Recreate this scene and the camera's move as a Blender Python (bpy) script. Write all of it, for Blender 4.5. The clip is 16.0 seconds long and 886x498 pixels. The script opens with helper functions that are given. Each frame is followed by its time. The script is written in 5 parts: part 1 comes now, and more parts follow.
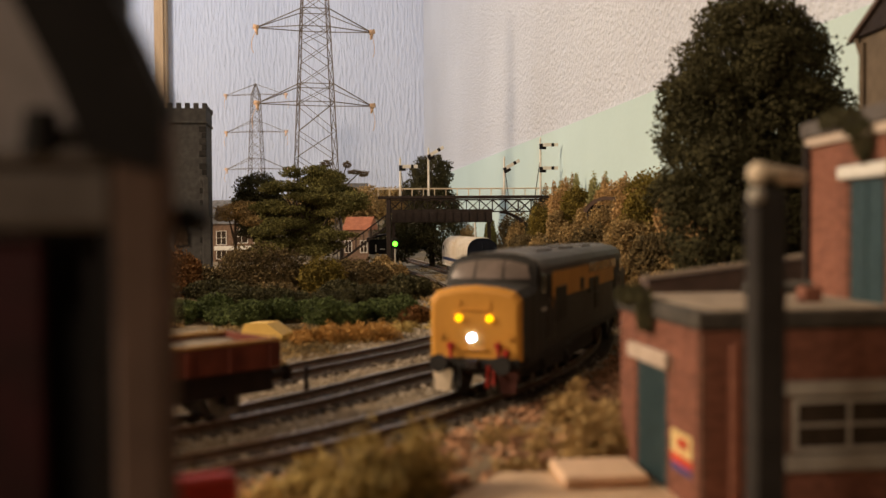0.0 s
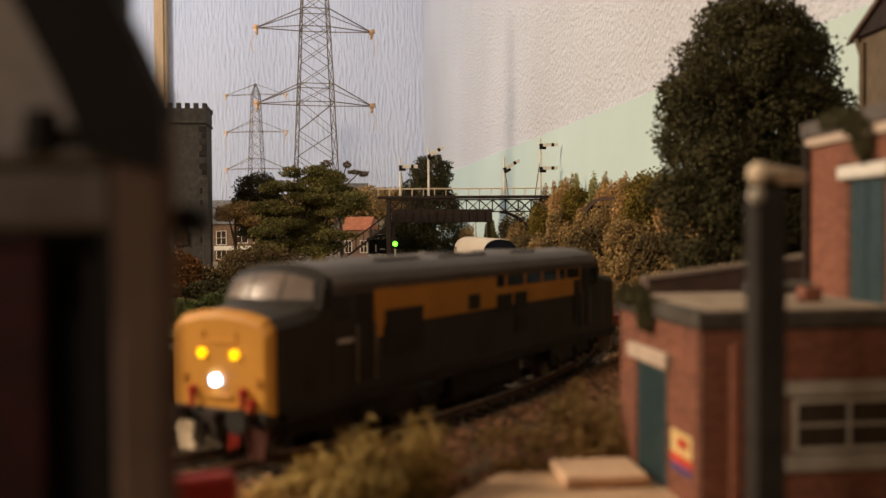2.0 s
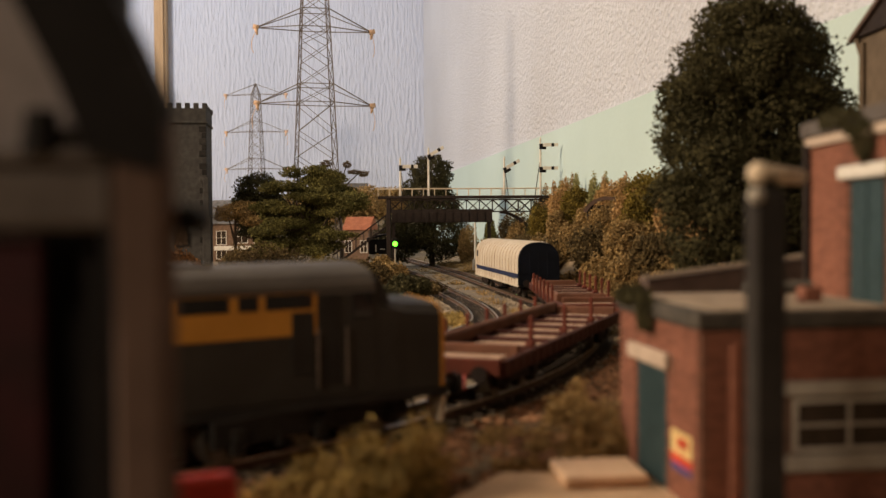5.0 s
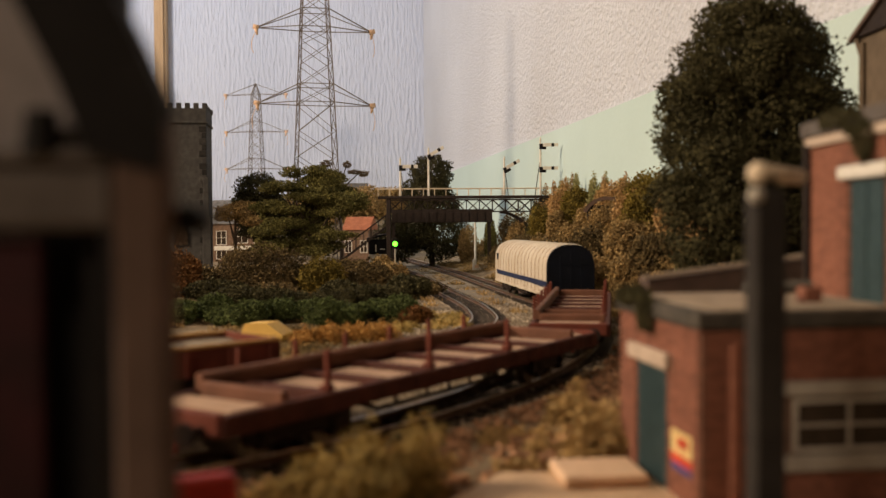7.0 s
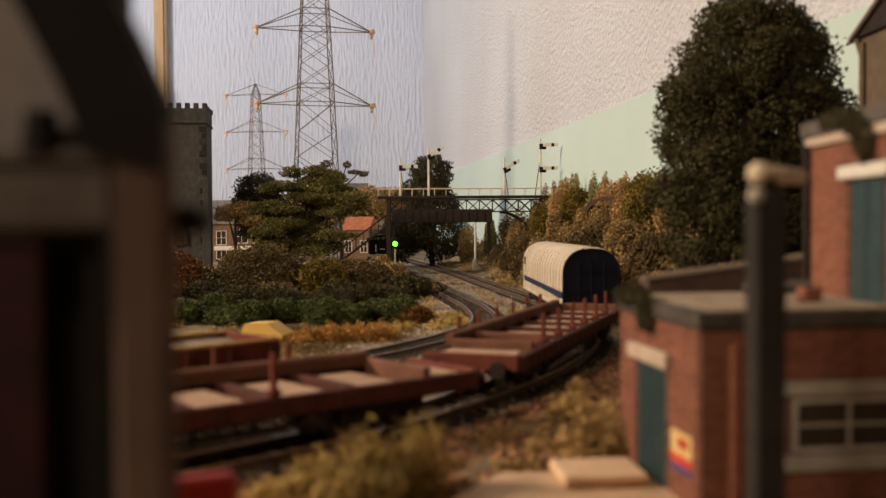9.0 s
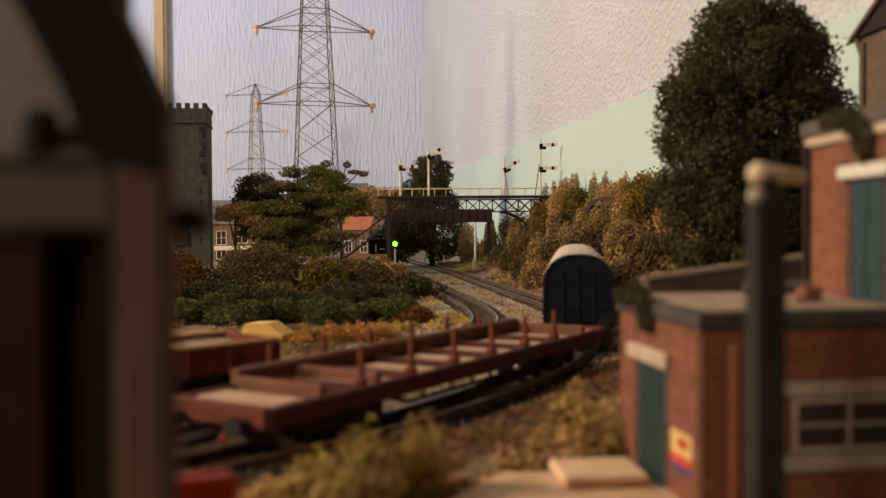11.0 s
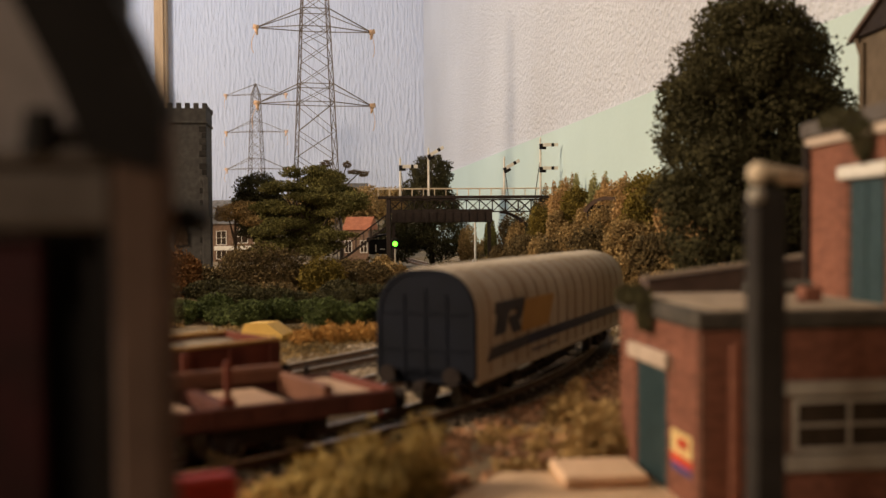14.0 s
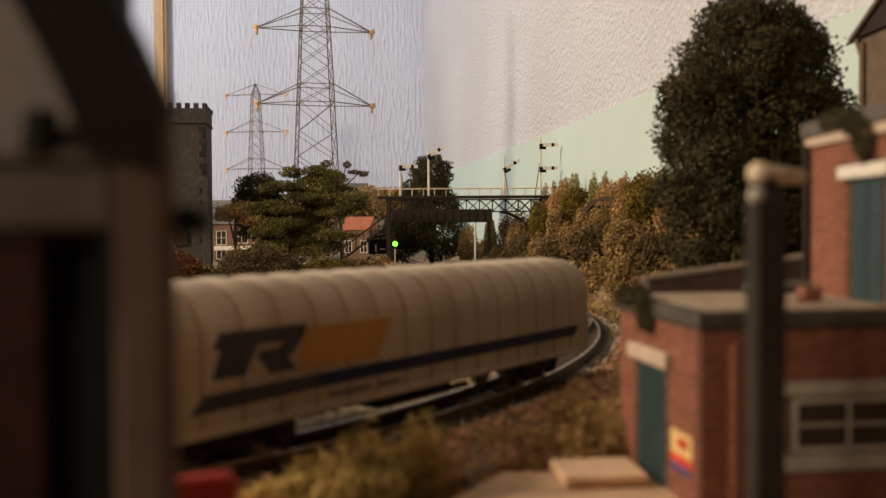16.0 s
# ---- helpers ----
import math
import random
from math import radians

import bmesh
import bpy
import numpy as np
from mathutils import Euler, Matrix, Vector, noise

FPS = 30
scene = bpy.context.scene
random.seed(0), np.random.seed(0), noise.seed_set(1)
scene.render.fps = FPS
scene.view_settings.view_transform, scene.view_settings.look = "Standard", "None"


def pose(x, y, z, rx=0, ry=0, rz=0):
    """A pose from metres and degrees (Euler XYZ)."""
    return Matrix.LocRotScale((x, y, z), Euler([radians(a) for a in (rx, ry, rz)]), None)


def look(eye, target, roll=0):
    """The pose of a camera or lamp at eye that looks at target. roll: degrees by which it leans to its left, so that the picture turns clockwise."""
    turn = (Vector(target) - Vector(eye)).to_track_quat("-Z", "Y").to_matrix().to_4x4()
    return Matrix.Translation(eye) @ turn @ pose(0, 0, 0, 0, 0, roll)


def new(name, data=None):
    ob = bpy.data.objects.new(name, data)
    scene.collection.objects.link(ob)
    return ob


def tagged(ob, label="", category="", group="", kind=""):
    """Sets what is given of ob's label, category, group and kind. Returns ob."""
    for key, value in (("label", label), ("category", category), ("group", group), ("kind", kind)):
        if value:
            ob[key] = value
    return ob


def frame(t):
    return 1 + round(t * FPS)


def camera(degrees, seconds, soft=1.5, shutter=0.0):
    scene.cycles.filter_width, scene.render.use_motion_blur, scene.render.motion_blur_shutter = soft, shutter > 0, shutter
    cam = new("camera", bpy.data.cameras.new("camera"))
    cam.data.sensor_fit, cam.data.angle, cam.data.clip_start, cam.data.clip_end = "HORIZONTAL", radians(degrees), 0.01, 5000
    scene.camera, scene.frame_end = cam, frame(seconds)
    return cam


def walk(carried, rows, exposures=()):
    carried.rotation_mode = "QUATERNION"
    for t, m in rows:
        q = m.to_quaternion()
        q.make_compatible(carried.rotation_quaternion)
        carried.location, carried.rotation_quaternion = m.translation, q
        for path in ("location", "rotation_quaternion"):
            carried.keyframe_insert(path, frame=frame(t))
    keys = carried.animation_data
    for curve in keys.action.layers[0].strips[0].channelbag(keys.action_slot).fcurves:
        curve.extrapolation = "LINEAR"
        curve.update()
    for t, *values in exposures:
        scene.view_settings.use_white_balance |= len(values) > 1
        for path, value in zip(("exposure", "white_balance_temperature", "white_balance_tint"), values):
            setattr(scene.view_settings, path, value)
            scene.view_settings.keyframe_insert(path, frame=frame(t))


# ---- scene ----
MM = 0.001
cam = camera(49.5, 16.0, soft=1.5)
cam.data.dof.use_dof = True
cam.data.dof.focus_distance = 1.25
cam.data.dof.aperture_fstop = 15.0
EYE = (0.0, 0.0, 0.0614)
AIM = (0.0, 1.0, 0.0614 - 0.0241)
walk(cam, [(0, look(EYE, AIM, -0.35)), (16, look(EYE, AIM, -0.35))], exposures=[(0, 0.0), (16, 0.0)])

# ---- light: a dim room with warm ceiling lamps, plus an added cool fill ----
world = bpy.data.worlds.new("room")
scene.world = world
world.use_nodes = True
world.node_tree.nodes["Background"].inputs[0].default_value = (0.5, 0.6, 0.8, 1)
world.node_tree.nodes["Background"].inputs[1].default_value = 0.008


def lamp(name, at_, to, size, watts, colour):
    d = bpy.data.lights.new(name, "AREA")
    d.shape, d.size, d.energy, d.color = "DISK", size, watts, colour
    ob = new(name, d)
    ob.matrix_world = look(at_, to)
    return ob


lamp("room_lamp_light", (-2.25, 0.35, 1.15), (0.0, 1.0, 0.05), 0.5, 74.0, (1.0, 0.755, 0.525))
lamp("rear_lamp_light", (-1.1, -1.2, 1.0), (0.0, 0.2, 0.05), 0.4, 11.5, (1.0, 0.77, 0.57))
# added bluish fill that brightens the far walls; no window stands here
lamp("wall_fill_light", (-1.3, 1.7, 1.2), (0.0, 2.4, 0.3), 0.5, 9.0, (0.72, 0.84, 1.0))

# ---- materials ----
M = {}


def mat(name, col, col2=None, rough=0.7, metal=0.0, scale=300.0, fine=2500.0, bump=0.3, dist=0.0006, vary=0.25, glow=0.0, island=0.0, objrand=0.0, stretch=(1, 1, 1)):
    """A surface with colour variation at two scales and fine relief; scales are per metre."""
    m = bpy.data.materials.new(name)
    m.use_nodes = True
    nt = m.node_tree
    n, l = nt.nodes, nt.links
    b = n["Principled BSDF"]
    b.inputs["Roughness"].default_value = rough
    b.inputs["Metallic"].default_value = metal
    b.inputs["Specular IOR Level"].default_value = 0.5 if metal else 0.22
    col2 = col2 or tuple(c * 0.55 for c in col)
    tc = n.new("ShaderNodeTexCoord")
    mp = n.new("ShaderNodeMapping")
    mp.inputs["Scale"].default_value = stretch
    l.new(tc.outputs["Object"], mp.inputs["Vector"])
    a = n.new("ShaderNodeTexNoise")
    a.inputs["Scale"].default_value, a.inputs["Detail"].default_value = scale, 5
    f = n.new("ShaderNodeTexNoise")
    f.inputs["Scale"].default_value, f.inputs["Detail"].default_value = fine, 4
    l.new(mp.outputs[0], a.inputs["Vector"])
    l.new(mp.outputs[0], f.inputs["Vector"])
    r = n.new("ShaderNodeValToRGB")
    r.color_ramp.elements[0].position, r.color_ramp.elements[1].position = 0.32, 0.68
    r.color_ramp.elements[0].color, r.color_ramp.elements[1].color = (*col2, 1), (*col, 1)
    l.new(a.outputs["Fac"], r.inputs["Fac"])
    hsv = n.new("ShaderNodeHueSaturation")
    l.new(r.outputs[0], hsv.inputs["Color"])
    mr = n.new("ShaderNodeMapRange")
    mr.inputs[3].default_value, mr.inputs[4].default_value = 1 - vary, 1 + vary
    l.new(f.outputs["Fac"], mr.inputs[0])
    val = mr.outputs[0]
    for src, amount in (("island", island), ("objrand", objrand)):
        if amount:
            g = n.new("ShaderNodeNewGeometry" if src == "island" else "ShaderNodeObjectInfo")
            k = n.new("ShaderNodeMapRange")
            k.inputs[3].default_value, k.inputs[4].default_value = 1 - amount, 1 + amount
            l.new(g.outputs["Random Per Island" if src == "island" else "Random"], k.inputs[0])
            x = n.new("ShaderNodeMath")
            x.operation = "MULTIPLY"
            l.new(val, x.inputs[0])
            l.new(k.outputs[0], x.inputs[1])
            val = x.outputs[0]
    l.new(val, hsv.inputs["Value"])
    l.new(hsv.outputs[0], b.inputs["Base Color"])
    if bump:
        bp = n.new("ShaderNodeBump")
        bp.inputs["Strength"].default_value, bp.inputs["Distance"].default_value = bump, dist
        l.new(f.outputs["Fac"], bp.inputs["Height"])
        l.new(bp.outputs[0], b.inputs["Normal"])
    if glow:
        b.inputs["Emission Color"].default_value = (*col, 1)
        b.inputs["Emission Strength"].default_value = glow
    M[name] = m
    return m


mat("wall_blue", (0.58, 0.645, 0.79), (0.52, 0.585, 0.73), 0.85, scale=3, fine=90, bump=1.0, dist=0.007, vary=0.05, stretch=(1.6, 1.6, 0.26))
mat("wall_cream", (0.58, 0.61, 0.67), (0.52, 0.545, 0.60), 0.85, scale=3, fine=190, bump=1.0, dist=0.005, vary=0.11)
mat("wall_green", (0.50, 0.63, 0.61), (0.445, 0.57, 0.55), 0.8, scale=4, fine=300, bump=0.15, dist=0.001, vary=0.04)
mat("ceiling", (0.45, 0.43, 0.40), None, 0.9, scale=3, fine=60, bump=0.2)
# dark tone for unseen room surfaces, so that they bounce little light
mat("room_dark", (0.16, 0.13, 0.11), None, 0.9, scale=4, fine=60)
mat("timber_trim", (0.50, 0.36, 0.22), (0.42, 0.29, 0.17), 0.6, scale=60, fine=500, bump=0.1, stretch=(3, 3, 0.2))
mat("ground", (0.28, 0.21, 0.13), (0.15, 0.115, 0.07), 0.95, scale=35, fine=900, bump=0.8, dist=0.001, vary=0.45)
mat("ballast", (0.44, 0.375, 0.29), (0.27, 0.225, 0.17), 0.95, scale=120, fine=1100, bump=0.6, vary=0.3, island=0.45)
mat("bark_soil", (0.43, 0.24, 0.135), (0.23, 0.125, 0.07), 0.95, scale=200, fine=1200, bump=0.6, vary=0.3, island=0.5)
mat("rail_side", (0.13, 0.075, 0.045), None, 0.6, 0.4, scale=300, fine=2000)
mat("rail_top", (0.62, 0.58, 0.52), (0.45, 0.40, 0.35), 0.28, 1.0, scale=100, fine=2000, bump=0.05)
mat("sleeper", (0.085, 0.065, 0.05), (0.05, 0.04, 0.03), 0.85, scale=400, fine=2500, objrand=0.3, island=0.3)
mat("concrete", (0.42, 0.39, 0.33), (0.30, 0.27, 0.23), 0.9, scale=120, fine=1500, vary=0.2)
mat("concrete_dark", (0.085, 0.075, 0.062), (0.045, 0.042, 0.036), 0.9, scale=200, fine=1500, vary=0.3)
mat("brick_mortar", (0.22, 0.135, 0.095), None, 0.95, scale=300, fine=2500)
mat("brick", (0.29, 0.122, 0.078), (0.215, 0.088, 0.058), 0.85, scale=500, fine=4000, vary=0.2, objrand=0.18, island=0.18)
mat("paving", (0.64, 0.46, 0.30), (0.52, 0.37, 0.24), 0.9, scale=120, fine=1500, vary=0.2)
mat("step_cream", (0.80, 0.56, 0.37), (0.70, 0.48, 0.31), 0.7, scale=150, fine=1800, vary=0.12)
mat("roof_felt", (0.36, 0.29, 0.215), (0.24, 0.19, 0.14), 0.95, scale=150, fine=1800, vary=0.3)
mat("post_timber", (0.030, 0.026, 0.022), (0.018, 0.015, 0.013), 0.8, scale=150, fine=1500, vary=0.3)
mat("logo_grey", (0.075, 0.078, 0.095), (0.045, 0.048, 0.062), 0.6, scale=180, fine=1200, vary=0.25, bump=0.08)
mat("beam_brown", (0.20, 0.090, 0.055), (0.13, 0.058, 0.036), 0.7, scale=90, fine=1300, vary=0.3)
mat("teal_paint", (0.035, 0.062, 0.068), (0.023, 0.043, 0.048), 0.5, scale=300, fine=2500, vary=0.15)
mat("cream_paint", (0.72, 0.60, 0.44), (0.60, 0.49, 0.35), 0.6, scale=250, fine=2500, vary=0.12)
mat("lintel_pale", (0.52, 0.42, 0.33), (0.42, 0.33, 0.26), 0.7, scale=250, fine=2500, vary=0.15)
mat("white_paint", (0.74, 0.72, 0.66), (0.60, 0.57, 0.50), 0.55, scale=250, fine=2500, vary=0.12)
mat("window_dark", (0.05, 0.036, 0.026), None, 0.15, scale=300, fine=2500, bump=0)
mat("stone", (0.060, 0.058, 0.056), (0.038, 0.037, 0.036), 0.92, scale=150, fine=1200, vary=0.3, island=0.3, objrand=0.25)
mat("stone_dark", (0.030, 0.028, 0.027), None, 0.92, scale=150, fine=1200, vary=0.3)
mat("loco_grey", (0.048, 0.045, 0.039), (0.034, 0.031, 0.027), 0.55, scale=60, fine=900, vary=0.15, bump=0.05)
mat("loco_dark", (0.035, 0.033, 0.03), (0.022, 0.02, 0.018), 0.6, scale=100, fine=1500, bump=0.15)
# roof grey is lighter than the sides to carry the light from above
mat("loco_roof", (0.15, 0.14, 0.128), (0.095, 0.089, 0.082), 0.6, scale=40, fine=900, vary=0.2, bump=0.08)
mat("loco_yellow", (0.62, 0.30, 0.052), (0.53, 0.25, 0.042), 0.5, scale=70, fine=900, vary=0.1, bump=0.05)
mat("glass_dark", (0.025, 0.025, 0.025), (0.018, 0.018, 0.018), 0.08, scale=100, fine=900, bump=0)
# pale brown base colour stands for what the windscreens reflect
mat("cab_glass", (0.19, 0.15, 0.13), (0.13, 0.105, 0.09), 0.32, scale=100, fine=900, bump=0)
mat("red_paint", (0.45, 0.04, 0.025), (0.32, 0.03, 0.02), 0.45, scale=150, fine=1500, vary=0.15)
mat("wagon_brown", (0.095, 0.030, 0.021), (0.062, 0.021, 0.015), 0.75, scale=120, fine=1300, vary=0.25)
mat("wagon_red", (0.17, 0.043, 0.026), (0.11, 0.03, 0.019), 0.7, scale=120, fine=1300, vary=0.25)
mat("plank", (0.52, 0.36, 0.25), (0.38, 0.25, 0.17), 0.8, scale=150, fine=1600, vary=0.2, stretch=(1, 0.2, 1))
mat("van_cream", (0.57, 0.51, 0.41), (0.43, 0.36, 0.265), 0.65, scale=42, fine=900, vary=0.2, bump=0.08, stretch=(1, 1, 0.35))
mat("hood_seam", (0.40, 0.28, 0.19), (0.29, 0.19, 0.125), 0.7, scale=60, fine=900, vary=0.2)
mat("van_ochre", (0.55, 0.32, 0.10), (0.44, 0.25, 0.08), 0.6, scale=60, fine=900, vary=0.15, bump=0.08)
mat("van_navy", (0.022, 0.033, 0.085), (0.014, 0.021, 0.055), 0.5, scale=80, fine=900, vary=0.2, bump=0.08)
mat("van_end", (0.006, 0.009, 0.019), (0.004, 0.006, 0.012), 0.75, scale=80, fine=900, vary=0.25, bump=0.1)
mat("steel", (0.35, 0.33, 0.30), None, 0.35, 0.9, scale=200, fine=2000, bump=0.1)
mat("iron_dark", (0.030, 0.021, 0.018), (0.02, 0.014, 0.012), 0.7, scale=200, fine=2000)
mat("pylon_grey", (0.17, 0.14, 0.118), (0.12, 0.10, 0.082), 0.6, scale=100, fine=1500)
mat("insulator", (0.74, 0.52, 0.36), (0.62, 0.42, 0.27), 0.5, scale=100, fine=1500)
mat("leaf_dark", (0.086, 0.078, 0.034), (0.044, 0.041, 0.018), 0.9, scale=40, fine=700, bump=0, island=0.45)
mat("leaf_green", (0.175, 0.160, 0.050), (0.085, 0.080, 0.025), 0.9, scale=40, fine=700, bump=0, island=0.55)
mat("leaf_ivy", (0.100, 0.130, 0.040), (0.050, 0.066, 0.020), 0.85, scale=40, fine=700, bump=0, island=0.6)
mat("leaf_olive", (0.18, 0.130, 0.058), (0.095, 0.070, 0.031), 0.9, scale=40, fine=700, bump=0, island=0.55)
mat("leaf_ochre", (0.43, 0.30, 0.128), (0.23, 0.158, 0.068), 0.9, scale=40, fine=700, bump=0, island=0.55)
mat("leaf_orange", (0.50, 0.32, 0.14), (0.36, 0.225, 0.095), 0.9, scale=40, fine=700, bump=0, island=0.4)
mat("leaf_sage", (0.40, 0.37, 0.17), (0.27, 0.26, 0.11), 0.9, scale=40, fine=700, bump=0, island=0.4)
mat("leaf_rust", (0.26, 0.12, 0.04), (0.14, 0.07, 0.025), 0.9, scale=40, fine=700, bump=0, island=0.5)
mat("leaf_yellow", (0.22, 0.16, 0.03), (0.13, 0.10, 0.02), 0.9, scale=40, fine=700, bump=0, island=0.5)
mat("grass_straw", (0.50, 0.34, 0.14), (0.32, 0.21, 0.085), 0.9, scale=40, fine=700, bump=0, island=0.5)
mat("grass_gold", (0.50, 0.28, 0.08), (0.34, 0.18, 0.05), 0.9, scale=40, fine=700, bump=0, island=0.45)
mat("grass_green", (0.55, 0.40, 0.145), (0.34, 0.255, 0.09), 0.9, scale=40, fine=700, bump=0, island=0.5)
mat("gable_board", (0.29, 0.265, 0.26), (0.215, 0.195, 0.19), 0.8, scale=150, fine=1500, vary=0.2)
mat("frond", (0.15, 0.11, 0.07), (0.09, 0.065, 0.04), 0.9, scale=60, fine=700, bump=0, island=0.4)
mat("bark", (0.09, 0.065, 0.045), None, 0.9, scale=150, fine=1500)
mat("yellow_block", (0.75, 0.50, 0.14), (0.66, 0.42, 0.11), 0.6, scale=100, fine=1500, vary=0.1)
mat("tile_red", (0.50, 0.20, 0.11), (0.36, 0.14, 0.08), 0.8, scale=150, fine=1500, island=0.3)
mat("slate", (0.20, 0.19, 0.18), None, 0.8, scale=150, fine=1500, island=0.3)
# beige darkened to hold the shade that the lamps don't cast here
mat("house_beige_shaded", (0.135, 0.102, 0.070), (0.10, 0.076, 0.052), 0.85, scale=150, fine=1500, vary=0.2)
mat("shed_grey", (0.12, 0.105, 0.095), (0.085, 0.073, 0.065), 0.8, scale=150, fine=1500, vary=0.2)
mat("shed_post", (0.12, 0.078, 0.06), (0.085, 0.056, 0.043), 0.8, scale=150, fine=1500, vary=0.2)
mat("shed_door", (0.030, 0.004, 0.006), (0.016, 0.003, 0.004), 0.6, scale=150, fine=1500, vary=0.2)
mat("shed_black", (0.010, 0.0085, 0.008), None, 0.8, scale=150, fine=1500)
mat("road", (0.24, 0.205, 0.155), (0.16, 0.135, 0.10), 0.95, scale=60, fine=900, vary=0.3)
mat("sign_yellow", (0.74, 0.58, 0.26), (0.68, 0.52, 0.22), 0.5, scale=100, fine=1500, vary=0.1)
mat("sign_red", (0.65, 0.08, 0.04), None, 0.5, scale=100, fine=1500, vary=0.1)
mat("sign_blue", (0.05, 0.06, 0.22), None, 0.5, scale=100, fine=1500, vary=0.1)
mat("glow_yellow", (1.0, 0.56, 0.0), (1.0, 0.56, 0.0), 0.4, glow=2.2, bump=0, vary=0.0)
mat("glow_white", (0.34, 0.52, 1.0), (0.34, 0.52, 1.0), 0.4, glow=22.0, bump=0, vary=0.0)
mat("glow_green", (0.12, 1.0, 0.03), (0.12, 1.0, 0.03), 0.4, glow=5.0, bump=0, vary=0.0)


# ---- building helpers: meshes are written in millimetres ----
def V(*a):
    return Vector(a)


def link(bm, name, material, parent=None, label="", smooth=False):
    me = bpy.data.meshes.new(name)
    bmesh.ops.scale(bm, vec=(MM, MM, MM), verts=bm.verts)
    bm.to_mesh(me)
    bm.free()
    me.materials.append(M[material])
    if smooth:
        me.polygons.foreach_set("use_smooth", [True] * len(me.polygons))
    ob = new(name, me)
    if parent:
        ob.parent = parent
    if label:
        ob["label"] = label
    return ob


def part(name, bm, material, parent, label="", smooth=False):
    return link(bm, name, material, parent, label, smooth)


def thing(name, x, y, z, rz=0.0, label="", category="", group="", kind=""):
    e = new(name)
    e.empty_display_size = 0.005
    e.matrix_basis = pose(x * MM, y * MM, z * MM, 0, 0, rz)
    return tagged(e, label, category, group, kind)


def B():
    return bmesh.new()


def box(bm, x0, x1, y0, y1, z0, z1, bev=0.0):
    t = bmesh.new()
    bmesh.ops.create_cube(t, size=1)
    for v in t.verts:
        v.co = V(x0 if v.co.x < 0 else x1, y0 if v.co.y < 0 else y1, z0 if v.co.z < 0 else z1)
    if bev:
        bmesh.ops.bevel(t, geom=list(t.edges), offset=bev, segments=1, affect="EDGES")
    merge(bm, t)
    return bm


def merge(bm, t, m=None):
    if m is not None:
        bmesh.ops.transform(t, matrix=m, verts=t.verts)
    vs = [bm.verts.new(v.co) for v in t.verts]
    t.verts.index_update()
    for f in t.faces:
        bm.faces.new([vs[v.index] for v in f.verts])
    t.free()


def cyl(bm, p0, p1, r0, r1=None, n=8, caps=True):
    p0, p1 = Vector(p0), Vector(p1)
    r1 = r0 if r1 is None else r1
    q = (p1 - p0).to_track_quat("Z", "Y")
    a, b = [], []
    for i in range(n):
        w = 2 * math.pi * (i + 0.5) / n
        d = q @ V(math.cos(w), math.sin(w), 0)
        a.append(bm.verts.new(p0 + d * r0))
        b.append(bm.verts.new(p1 + d * r1))
    for i in range(n):
        bm.faces.new((a[i], a[(i + 1) % n], b[(i + 1) % n], b[i]))
    if caps:
        bm.faces.new(a[::-1])
        bm.faces.new(b)
    return bm


def bar(bm, p0, p1, w):
    return cyl(bm, p0, p1, w * 0.7, n=4)


def prism(bm, profile, y0, y1):
    """Extrudes an x-z outline along y."""
    a = [bm.verts.new((x, y0, z)) for x, z in profile]
    b = [bm.verts.new((x, y1, z)) for x, z in profile]
    n = len(profile)
    for i in range(n):
        bm.faces.new((a[i], a[(i + 1) % n], b[(i + 1) % n], b[i]))
    bm.faces.new(a[::-1])
    bm.faces.new(b)
    bmesh.ops.recalc_face_normals(bm, faces=bm.faces)
    return bm


def loft(bm, rings):
    rows = [[bm.verts.new(p) for p in ring] for ring in rings]
    n = len(rows[0])
    for a, b in zip(rows, rows[1:]):
        for i in range(n):
            bm.faces.new((a[i], a[(i + 1) % n], b[(i + 1) % n], b[i]))
    bm.faces.new(rows[0][::-1])
    bm.faces.new(rows[-1])
    bmesh.ops.recalc_face_normals(bm, faces=bm.faces)
    return bm


